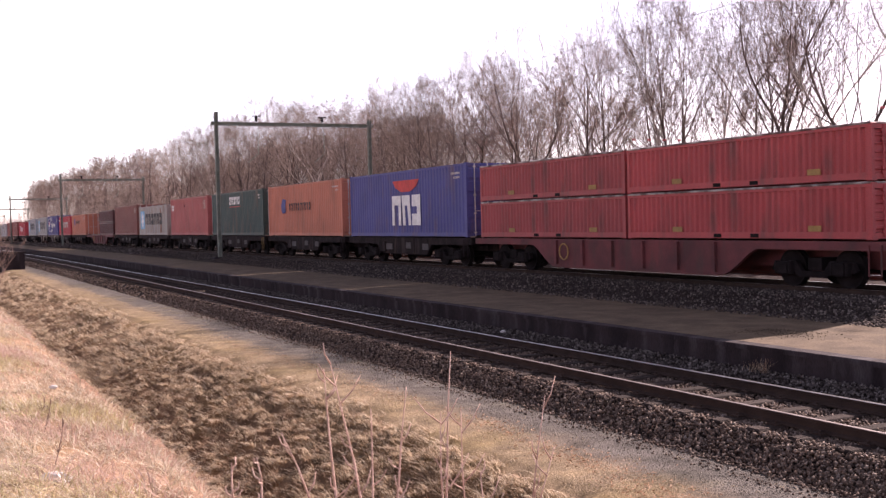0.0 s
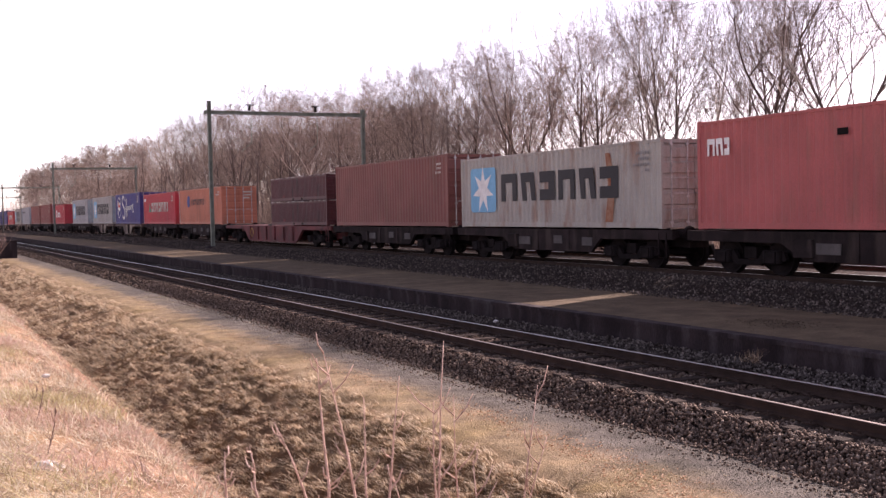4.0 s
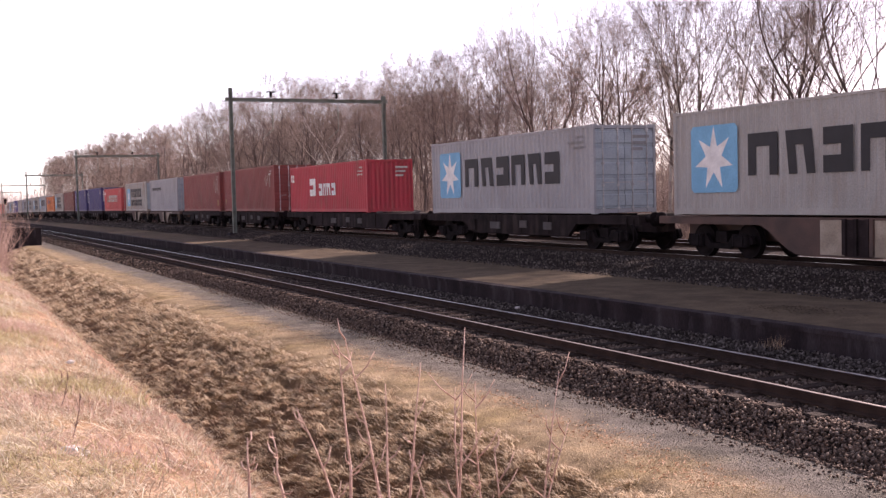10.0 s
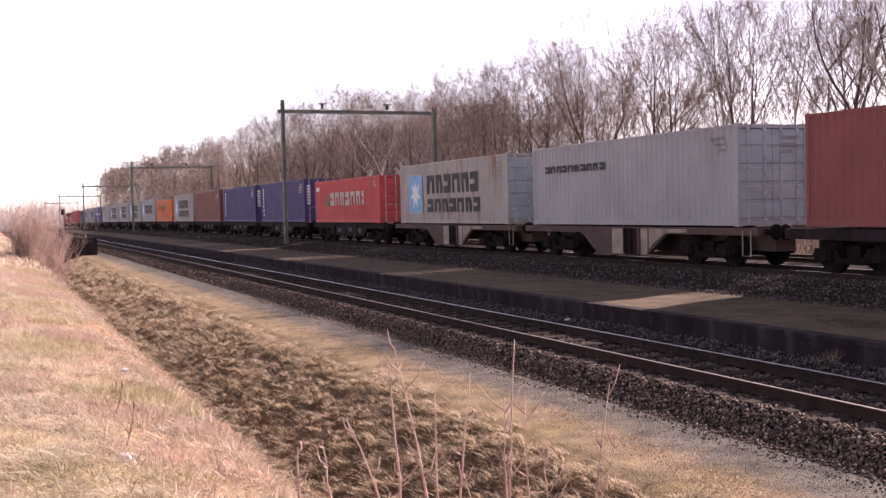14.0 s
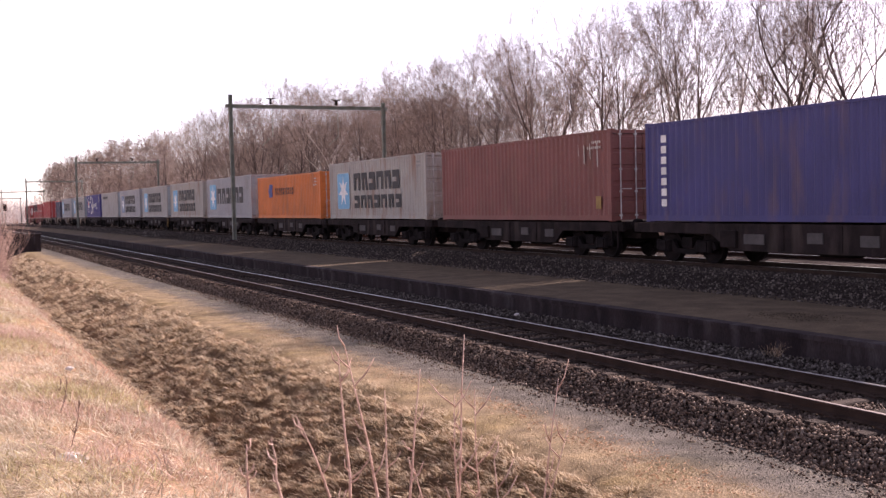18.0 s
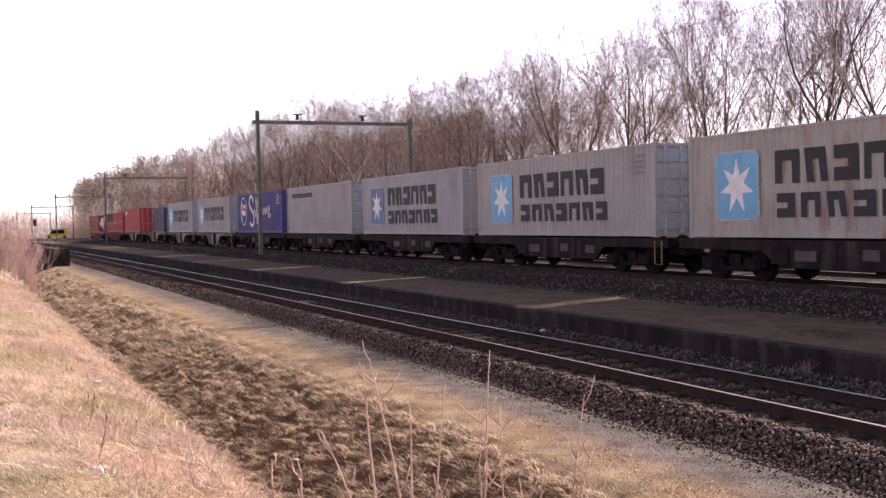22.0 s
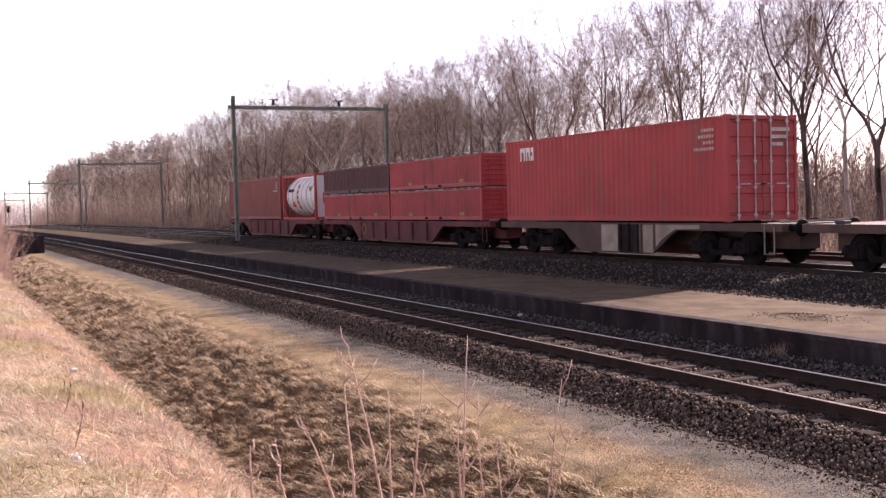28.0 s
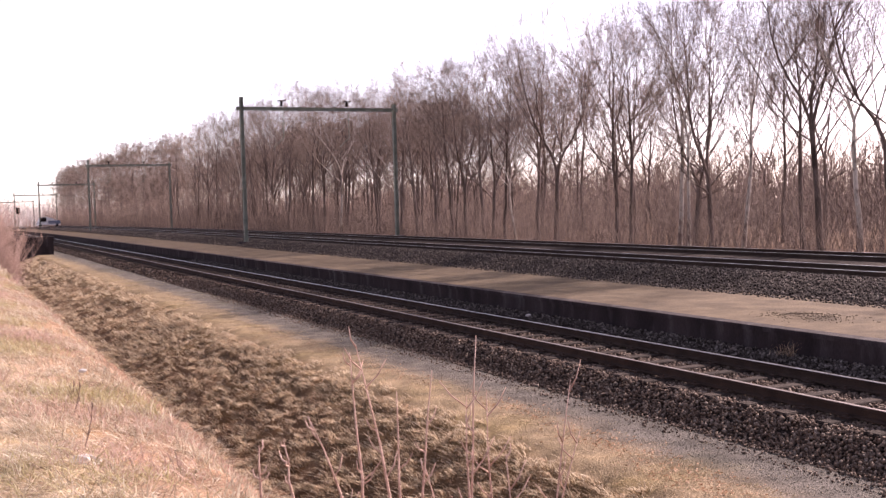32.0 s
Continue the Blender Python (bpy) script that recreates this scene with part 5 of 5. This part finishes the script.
# ---- grass, turf and stones ----
def blades(name, label, rng, x, y, high, wide, mat, droop, lie=(-0.14, -0.35)):
    """Bent blades, two quads each, rooted on the ground."""
    n = len(x)
    z = np.array([ground_z(a, b) for a, b in zip(x, y)])
    turn = rng.uniform(0, math.tau, n)
    h = high * rng.uniform(0.5, 1.3, n)
    out = droop * h * rng.uniform(0.4, 1.3, n)
    cx, cy = np.cos(turn), np.sin(turn)
    px, py = -cy * wide * rng.uniform(0.6, 1.4, n), cx * wide * rng.uniform(0.6, 1.4, n)
    rows = []
    for u, w in ((0.0, 1.0), (0.55, 0.8), (1.0, 0.12)):
        bx = x + cx * out * u ** 1.6 + lie[0] * h * u ** 1.6
        by = y + cy * out * u ** 1.6 + lie[1] * h * u ** 1.6
        bz = z - 0.02 + h * (u - 0.28 * u * u)
        rows.append(np.stack([bx - px * w, by - py * w, bz], 1))
        rows.append(np.stack([bx + px * w, by + py * w, bz], 1))
    verts = np.stack(rows, 1).reshape(-1, 3)
    k = np.arange(n)[:, None] * 6
    faces = np.concatenate([k + np.array([[0, 1, 3, 2]]), k + np.array([[2, 3, 5, 4]])], 0)
    return tagged(part(name, soup(name, verts, faces, mat), None), label, "grass", kind="stuff")


def build_grass():
    rng = np.random.default_rng(3)

    def clumped(n, x0, x1, y0, y1, power, spread, each=22):
        c = max(1, n // each)
        cx, cy = rng.uniform(x0, x1, c), y0 + (y1 - y0) * rng.uniform(0, 1, c) ** power
        pick = rng.integers(0, c, n)
        x, y = cx[pick] + rng.normal(0, spread, n), cy[pick] + rng.normal(0, spread, n)
        return np.clip(x, x0, x1), y

    near = "long bleached straw-coloured grass lying on the near bank"
    x, y = clumped(95000, -3.5, 2.1, 3.2, 46, 1.9, 0.10, 40)
    blades("dry_grass", near, rng, x, y, 0.15, 0.003, STRAW, 2.0, (-0.5, -0.9))
    x, y = clumped(22000, -3.5, 1.9, 3.4, 30, 1.5, 0.16, 120)
    blades("dry_grass", "longer pale tufts of bleached grass combed over", rng, x, y, 0.2, 0.0032, STRAW, 1.4, (-0.7, -1.3))
    x, y = clumped(20000, -3.5, 1.8, 3.4, 40, 1.7, 0.38, 500)
    blades("dry_grass", "yellower patches in the bleached grass", rng, x, y, 0.2, 0.0033, YELLOW_STRAW, 1.7, (-0.3, -0.5))
    x, y = clumped(9000, -10, 2.4, 40, 110, 1.2, 0.5)
    blades("dry_grass", near, rng, x, y, 0.3, 0.02, STRAW, 0.8)
    x, y = clumped(22000, -0.8, 2.15, 4.5, 60, 1.4, 0.32, 450)
    blades("reddish_grass", "reddish dead stems among the bleached grass", rng, x, y, 0.2, 0.0034, PINK_STRAW, 1.1, (-0.3, -0.5))
    hang = (-0.9, -0.35)
    x, y = clumped(50000, 2.9, 6.75, 6, 62, 1.7, 0.08, 30)
    blades("bank_turf", "matted brown turf hanging on the shaded ditch bank", rng, x, y, 0.09, 0.006, TURF, 1.2, hang)
    tuft = "pale dry grass tussocks standing out of the ditch bank"
    x, y = clumped(80000, 2.9, 6.75, 6, 34, 1.5, 0.034, 18)
    blades("tussocks", tuft, rng, x, y, 0.12, 0.0055, PALE_TURF, 0.9, hang)
    x, y = clumped(20000, 2.9, 6.75, 30, 92, 1.3, 0.08, 18)
    blades("tussocks", tuft, rng, x, y, 0.18, 0.012, PALE_TURF, 0.9, hang)
    x, y = clumped(30000, 6.3, 8.0, 7, 60, 1.5, 0.16, 26)
    blades("verge_grass", "short yellowed grass on the verge", rng, x, y, 0.05, 0.005, VERGE, 1.2)
    x, y = clumped(12000, 6.2, 7.0, 6, 60, 1.5, 0.06, 40)
    blades("verge_grass", "dry grass overhanging the top of the ditch bank", rng, x, y, 0.13, 0.005, PALE_TURF, 1.2, (-0.8, -0.3))
    x, y = clumped(3500, 8.0, 9.2, 7, 60, 1.5, 0.08, 40)
    blades("verge_grass", "short yellowed grass tufts on the path", rng, x, y, 0.04, 0.004, VERGE, 1.2)


build_grass()


def stones(name, label, rng, x, y, z, size, mat):
    """Loose broken stones: squashed eight-faced lumps, each turned its own way."""
    n = len(x)
    base = np.array([(1, 0, 0), (-1, 0, 0), (0, 1, 0), (0, -1, 0), (0, 0, 1), (0, 0, -1)], float)
    tri = np.array([(0, 2, 4), (2, 1, 4), (1, 3, 4), (3, 0, 4), (2, 0, 5), (1, 2, 5), (3, 1, 5), (0, 3, 5)])
    r = size * rng.uniform(0.55, 1.35, (n, 1, 1)) * rng.uniform(0.6, 1.25, (n, 6, 1))
    a, b = rng.uniform(0, math.tau, n), rng.uniform(-1.2, 1.2, n)
    ca, sa, cb, sb = np.cos(a), np.sin(a), np.cos(b), np.sin(b)
    turn = np.stack([np.stack([ca, -sa * cb, sa * sb], 1), np.stack([sa, ca * cb, -ca * sb], 1), np.stack([0 * a, sb, cb], 1)], 1)
    p = np.einsum("nij,nkj->nki", turn, base[None] * r) + np.stack([x, y, z], 1)[:, None]
    faces = (np.arange(n)[:, None, None] * 6 + tri[None]).reshape(-1, 3)
    return tagged(part(name, soup(name, p.reshape(-1, 3), faces, mat), None), label, "ballast", kind="stuff")


def build_stones():
    rng = np.random.default_rng(6)

    def slope(n, pts, y0, y1, power):
        xs, zs = [p[0] for p in pts], [p[1] for p in pts]
        x = rng.uniform(xs[0], xs[-1], n)
        y = y0 + (y1 - y0) * rng.uniform(0, 1, n) ** power
        fall = np.array([dip(v) for v in y])
        return x, y, np.interp(x, xs, zs) + rng.uniform(-0.012, 0.02, n) + fall

    dark = "loose dark broken ballast stones of the near track"
    stones("ballast", dark, rng, *slope(36000, [(9.12, -0.53), (9.25, -0.49), (9.75, -0.205), (10.2, -0.21)], 6, 48, 1.7), 0.027, BALLAST)
    stones("ballast", dark, rng, *slope(26000, [(10.1, -0.205), (11.9, -0.205)], 6, 48, 1.6), 0.027, BALLAST)
    stones("ballast", dark, rng, *slope(9000, [(9.12, -0.52), (9.75, -0.23), (12.0, -0.23)], 46, 110, 1.2), 0.045, BALLAST)
    stones("ballast", "loose grey stones heaped along the foot of the platform wall", rng, *slope(15000, [(11.86, -0.22), (12.3, -0.06), (12.7, 0.02)], 9, 60, 1.5), 0.026, WALL_STONE)
    stones("ballast", "loose grey broken ballast stones of the main tracks", rng, *slope(32000, [(16.35, 0.405), (16.95, 0.43), (18.25, 0.67), (19.6, 0.67)], 12, 95, 1.5), 0.031, BALLAST_FAR)
    stones("ballast", "loose grey broken ballast stones of the main tracks", rng, *slope(7000, [(16.8, 0.43), (18.25, 0.67), (19.6, 0.67)], 90, 200, 1.2), 0.07, BALLAST_FAR)
    stones("ballast", "stray ballast stones at the edge of the path", rng, *slope(1500, [(8.75, -0.515), (9.2, -0.5)], 6, 40, 1.5), 0.02, BALLAST)
    stones("gravel", "pale gravel scattered on the trackside path", rng, *slope(9000, [(8.2, -0.52), (9.3, -0.51)], 6, 40, 1.5), 0.008, island_material("path_gravel", [(0.12, 0.108, 0.09), (0.17, 0.155, 0.13), (0.26, 0.24, 0.21)]))


build_stones()


# ---- small things ----
def build_saplings():
    rnd = random.Random(21)
    # foot, tip, tip height
    spots = [(3.05, 3.21, 1.78), (2.62, 2.78, 1.61), (2.29, 2.24, 1.77), (2.55, 2.29, 1.81), (2.50, 2.49, 1.52), (2.35, 1.95, 1.41), (3.40, 3.70, 1.49), (3.30, 3.80, 1.13), (3.34, 3.30, 1.40), (3.0, 3.0, 1.43), (3.3, 3.18, 1.07), (2.98, 2.78, 0.95), (1.58, 1.55, 1.34), (1.88, 1.79, 1.28)]
    for x0, x1, tip in spots:
        y = 6.2 + rnd.gauss(0, 0.12)
        a, b = Vector((x0, y, ground_z(x0, y) - 0.1)), Vector((x1, y + rnd.gauss(0, 0.1), tip))
        s, pts = Shape(), []
        for i in range(7):
            u = i / 6
            p = a.lerp(b, u) + Vector((rnd.gauss(0, 0.007), rnd.gauss(0, 0.007), 0))
            p.x += (x1 - x0) * (u * u - u) * 0.5
            pts.append(p)
        s.bend(pts, [0.0145 * (1 - i / 7.4) for i in range(7)], 6)
        t = tagged(new("sapling"), "thin bare reddish sapling growing in the ditch", "sapling", "saplings in the ditch")
        part("stem", s, SHOOT, t, "", True)
        tall = b.z - a.z
        for i in range(6):
            k = rnd.randint(2, 5)
            p = pts[k].lerp(pts[k + 1], rnd.random())
            turn = rnd.choice((-1, 1))
            reach = tall * (0.05 + 0.07 * rnd.random())
            e = p + Vector((turn * reach * (0.3 + 0.5 * rnd.random()), rnd.gauss(0, 0.04), reach * 0.8))
            m = p.lerp(e, 0.5) + Vector((turn * 0.012, 0, -0.01))
            part("side_shoot", Shape().bend([p, m, e], [0.0055, 0.0045, 0.0025], 5), SHOOT, t, "", True)


build_saplings()


def build_stalks():
    """Dead weed stalks standing in the grass of the near bank."""
    rnd = random.Random(52)
    for x, y, tall in STALKS:
        base = Vector((x, y, ground_z(x, y) - 0.03))
        pts = [base + Vector((0.012 * i + rnd.gauss(0, 0.006), rnd.gauss(0, 0.01), tall * i / 5)) for i in range(6)]
        t = tagged(new("weed_stalk"), "brown dead weed stalk standing in the dry grass", "weed", "dead weed stalks on the bank")
        part("stem", Shape().bend(pts, [0.006, 0.0055, 0.005, 0.0045, 0.004, 0.003], 5), STALK, t, "", True)
        for i in range(4):
            p = pts[rnd.randint(2, 4)]
            e = p + Vector((rnd.choice((-1, 1)) * (0.02 + 0.03 * rnd.random()), rnd.gauss(0, 0.02), 0.05 + 0.05 * rnd.random()))
            part("side_shoot", Shape().tube(p, e, 0.004, 0.002, 4), STALK, t)
        part("seed_head", Shape().bend([pts[5], pts[5] + Vector((0.006, 0, 0.03)), pts[5] + Vector((0.002, 0, 0.06))], [0.004, 0.008, 0.003], 6), STALK, t, "brown dried seed head", True)


STALK = material("dark_dead_stalk", (0.27, 0.18, 0.145), (0.18, 0.12, 0.095), 0.9, 0, 12, 60, 0.1)
STALKS = [(0.967, 9.82, 0.25), (0.875, 8.16, 0.31), (1.01, 10.64, 0.14)]
build_stalks()


def build_shrubs():
    rnd = random.Random(31)
    for x, y, w, tall in ((1.6, 51, 0.5, 1.7), (2.3, 54, 0.55, 2.0), (2.8, 59, 0.6, 2.0)):
        pts = [(x + rnd.gauss(0, w * 0.55), y + rnd.gauss(0, w * 0.9)) for _ in range(300)]
        stems("shrub", "reddish bare shrub on the bank", "shrub", rnd, pts, SHRUB, tall, 0.010, 3, 0.3, 4)


build_shrubs()


def build_headwall():
    w = tagged(new("culvert_wall"), "dark weathered concrete wall across the ditch", "retaining wall", kind="structure")
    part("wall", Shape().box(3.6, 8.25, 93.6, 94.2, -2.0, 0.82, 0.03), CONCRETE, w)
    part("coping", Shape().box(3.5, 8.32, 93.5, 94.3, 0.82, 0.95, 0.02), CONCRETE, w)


build_headwall()


def build_signal(x, y, tall):
    s = tagged(new("railway_signal"), "black railway signal on a slim post", "railway signal")
    z = ground_z(x, y)
    part("post", Shape().tube((x, y, z), (x, y, z + tall), 0.09, 0.09, 8), STEEL_GREEN, s)
    part("backplate", Shape().box(x - 0.35, x + 0.35, y - 0.12, y + 0.02, z + tall - 1.3, z + tall, 0.06), DARK, s, "black backplate")
    hood = Shape()
    for k in range(3):
        hood.tube((x, y - 0.12, z + tall - 0.25 - 0.4 * k), (x, y - 0.4, z + tall - 0.25 - 0.4 * k), 0.13, 0.13, 8)
    part("hood", hood, DARK, s)


build_signal(13.6, 226, 5.0)


# ---- level crossing in the distance ----
CROSSING = 290.0


def build_crossing():
    road = Shape()
    z = dip(CROSSING) + FAR_RAIL - 0.03
    road.loft([[(x, CROSSING - 3.2, h), (x, CROSSING + 3.2, h), (x, CROSSING + 3.2, h - 0.4), (x, CROSSING - 3.2, h - 0.4)] for x, h in ((-60, z - 0.9), (8, z - 0.5), (17, z), (28, z), (60, z - 0.3))])
    tagged(part("crossing_road", road, material("worn_asphalt", (0.16, 0.15, 0.15), (0.10, 0.095, 0.095), 0.9, 0, 1, 30, 0.2)), "grey asphalt road over the tracks in the distance", "road", kind="structure")


build_crossing()


def vehicle(name, label, length, high, hood, colour, rows, cargo=None):
    """A road vehicle seen from afar; it points along -x."""
    v = tagged(new(name), label, "vehicle", "vehicles at the level crossing")
    w = 0.95
    h = length / 2
    body = [(-h, 0.35), (-h, 0.35 + 0.3 * high), (-h + hood, 0.42 + 0.38 * high), (-h + hood + 0.5, high), (h - (0.5 if not cargo else length * 0.55), high), (h, 0.5 * high), (h, 0.35)]
    part("body", Shape().prism(body, "y", -w, w), colour, v)
    glass = Shape().prism([(-h + hood + 0.25, 0.5 * high), (-h + hood + 0.62, high - 0.12), (h - (0.9 if not cargo else length * 0.6), high - 0.12), (h - (0.9 if not cargo else length * 0.6), 0.5 * high)], "y", -w - 0.006, w + 0.006)
    part("window_band", glass, DARK, v, "dark windows")
    if cargo:
        part("load_bed", Shape().box(h - length * 0.52, h, -w - 0.1, w + 0.1, 0.6, 0.6 + high * 0.35, 0.04), cargo, v)
    for x in (-h + 0.8, h - 0.8):
        for y in (-w + 0.05, w - 0.05):
            part("wheel", Shape().tube((x, y - 0.1, 0.32), (x, y + 0.1, 0.32), 0.32, 0.32, 12), DARK, v)
    z = dip(CROSSING) + FAR_RAIL - 0.02
    ROAD_RUNS.append((v, [(t, pose(x, y, z)) for t, x, y in rows]))


ROAD_RUNS = []
VAN_YELLOW = material("yellow_van_paint", (0.62, 0.52, 0.06), None, 0.4, 0, 2, 40, 0.02)
CAR_WHITE = material("white_car_paint", (0.78, 0.78, 0.80), None, 0.35, 0, 2, 40, 0.02)
TRUCK_BLUE = material("blue_truck_paint", (0.15, 0.18, 0.26), None, 0.4, 0, 2, 40, 0.02)
vehicle("van", "yellow van waiting at the level crossing", 5.2, 2.3, 0.8, VAN_YELLOW, [(0, 29, 289), (18, 29, 289), (19, 26.0, 289), (21, 23.4, 289), (22, 22.5, 289), (23, 21.8, 289), (24, 21.2, 289), (26, 18.6, 289), (28.5, 8.0, 289), (32, -8, 289)])
vehicle("car", "white car driving over the level crossing", 4.4, 1.5, 1.2, CAR_WHITE, [(0, 62, 289), (25, 62, 289), (29.0, 23.2, 289), (31.0, 15.0, 289), (32, 9, 289)])
vehicle("truck", "blue and white truck driving over the level crossing", 5.6, 2.4, 0.3, CAR_WHITE, [(0, 90, 289), (27, 90, 289), (30.5, 31, 289), (31.0, 28.0, 289), (31.5, 26.5, 289), (32, 24.5, 289)], TRUCK_BLUE)


def build_block():
    b = tagged(new("apartment_building"), "apartment tower far down the line, distance haze in its pale colour", "apartment building")
    # The pale blue cast of distant air is put into the wall colour.
    wall = material("haze_tinted_facade", (0.42, 0.47, 0.55), (0.36, 0.41, 0.49), 0.8, 0, 0.2, 3, 0.05)
    part("wall", Shape().box(-22, 12, 1250, 1265, -2, 34), wall, b)
    part("wall", Shape().box(-6, 8, 1251, 1264, 34, 38), wall, b)
    pane = Shape().box(-1.0, 1.0, -0.05, 0.05, 0, 1.4).mesh("window", BLUE_PLATE)
    for i in range(10):
        for k in range(11):
            w = part("window", pane, None, b)
            w.location = (-20.3 + 3.4 * i, 1249.96, 1.0 + 3.0 * k)


build_block()


def build_heap():
    rng = np.random.default_rng(9)
    n = 520
    x, y = 14.2 + rng.normal(0, 0.30, n), 14.9 + rng.normal(0, 0.45, n)
    z = PLATFORM + 0.02 + 0.05 * np.exp(-((x - 14.2) ** 2 + (y - 14.9) ** 2) / 0.2)
    tagged(stones("dirt_heap", "", rng, x, y, z, 0.011, island_material("dark_soil", [(0.045, 0.033, 0.024), (0.08, 0.06, 0.043), (0.13, 0.10, 0.07)])), "low scattered heap of dark dirt on the platform", "dirt")


build_heap()


WRAPPER = material("dull_white_plastic", (0.66, 0.63, 0.61), (0.5, 0.47, 0.45), 0.5, 0, 9, 60, 0.2)


def build_litter():
    """A crumpled white wrapper in the grass, another by the platform wall, and a dry weed at its foot."""
    rnd = random.Random(77)
    for x, y, z, r in ((0.81, 7.64, 0.97, 0.085), (12.4, 22.0, 0.0, 0.055), (1.35, 12.5, 0.93, 0.035)):
        s = Shape()
        rings = []
        for k in range(7):
            u = k / 6
            w = r * (0.25 + math.sin(math.pi * (0.1 + 0.8 * u)))
            rings.append([(x + w * math.cos(a) * (0.7 + 0.6 * rnd.random()), y - r + 2 * r * u + rnd.gauss(0, r * 0.12), z + 0.55 * w * math.sin(a) * (0.6 + 0.7 * rnd.random())) for a in np.linspace(0, math.tau, 10)[:-1]])
        s.loft(rings)
        tagged(part("litter", s, WRAPPER), "crumpled white plastic wrapper lying on the ground", "litter", "litter beside the track")
    n = 60
    rng = np.random.default_rng(70)
    x, y = 12.5 + rng.normal(0, 0.06, n), 13.6 + rng.normal(0, 0.12, n)
    weed = blades("weed", "dry pale weed at the foot of the platform wall", rng, x, y, 0.24, 0.003, TURF, 0.9)
    weed.location.z = 0.03 - ground_z(12.5, 13.6)


build_litter()


def build_leaves():
    """Brown dead leaves blown into patches along the verge."""
    rng = np.random.default_rng(41)
    verts, faces = [], []
    for cx, cy, n, wide, long in ((7.75, 11.6, 420, 0.22, 0.9), (7.9, 14.6, 260, 0.2, 0.8), (7.45, 9.6, 260, 0.25, 0.6), (7.7, 19.0, 300, 0.25, 1.5), (7.6, 26.0, 300, 0.3, 2.5)):
        for x, y in zip(cx + rng.normal(0, wide, n), cy + rng.normal(0, long, n)):
            a, r, up = rng.uniform(0, math.tau), rng.uniform(0.012, 0.026), rng.uniform(0.0, 0.02)
            z = ground_z(x, y) + 0.012
            c, d = math.cos(a) * r, math.sin(a) * r
            k = len(verts)
            verts += [(x - c, y - d, z), (x + d * 0.6, y - c * 0.6, z + up), (x + c, y + d, z + up * 0.5), (x - d * 0.6, y + c * 0.6, z + up * 1.4)]
            faces.append((k, k + 1, k + 2, k + 3))
    mat = island_material("dead_leaves", [(0.16, 0.075, 0.04), (0.26, 0.14, 0.08), (0.36, 0.22, 0.14), (0.46, 0.33, 0.24)], thin=0.25)
    tagged(part("dead_leaves", soup("dead_leaves", verts, faces, mat), None), "brown dead leaves scattered along the verge", "leaves", kind="stuff")


build_leaves()


# ---- sleepers ----
def build_sleepers():
    rnd = random.Random(4)

    def lump():
        return Shape().box(-1.28, 1.28, -0.125, 0.125, -0.14, 0.0, 0.02).mesh("sleeper", SLEEPER)

    def chairs():
        s = Shape()
        for x in (-0.753, 0.753):
            s.box(x - 0.17, x + 0.17, -0.08, 0.08, 0.0, 0.022)
            for sx in (-0.11, 0.11):
                s.tube((x + sx, 0.0, 0.02), (x + sx, 0.0, 0.055), 0.02, 0.02, 6)
        return s.mesh("rail_fastening", RAIL_SIDE)

    me, fast = lump(), chairs()
    for track, x, top, y0, count in ((near_track, NEAR, 0.0, 4.0, 150), (far_track, FAR, FAR_RAIL, 8.0, 110)):
        for i in range(count):
            y = y0 + i * 0.75
            ob = part("sleeper", me, None, track)
            ob.location = (x + rnd.gauss(0, 0.015), y, top - 0.162 + dip(y))
            ob.rotation_euler = (0, 0, rnd.gauss(0, 0.006))
            if track is near_track and i < 60:
                f = part("rail_fastening", fast, None, ob)


build_sleepers()


# ---- what moves ----
def motions():
    times = [float(k) for k in range(0, 33)]
    for ob, along, height in CARRIED:
        rows = []
        for t in times:
            y = along - run(t)
            slope = math.degrees(math.atan(dip(y + 0.5) - dip(y - 0.5)))
            rows.append((t, pose(FAR, y, FAR_RAIL + height + dip(y), slope, 0, 0)))
        walk(ob, rows)
    for ob, rows in ROAD_RUNS:
        walk(ob, rows)


motions()
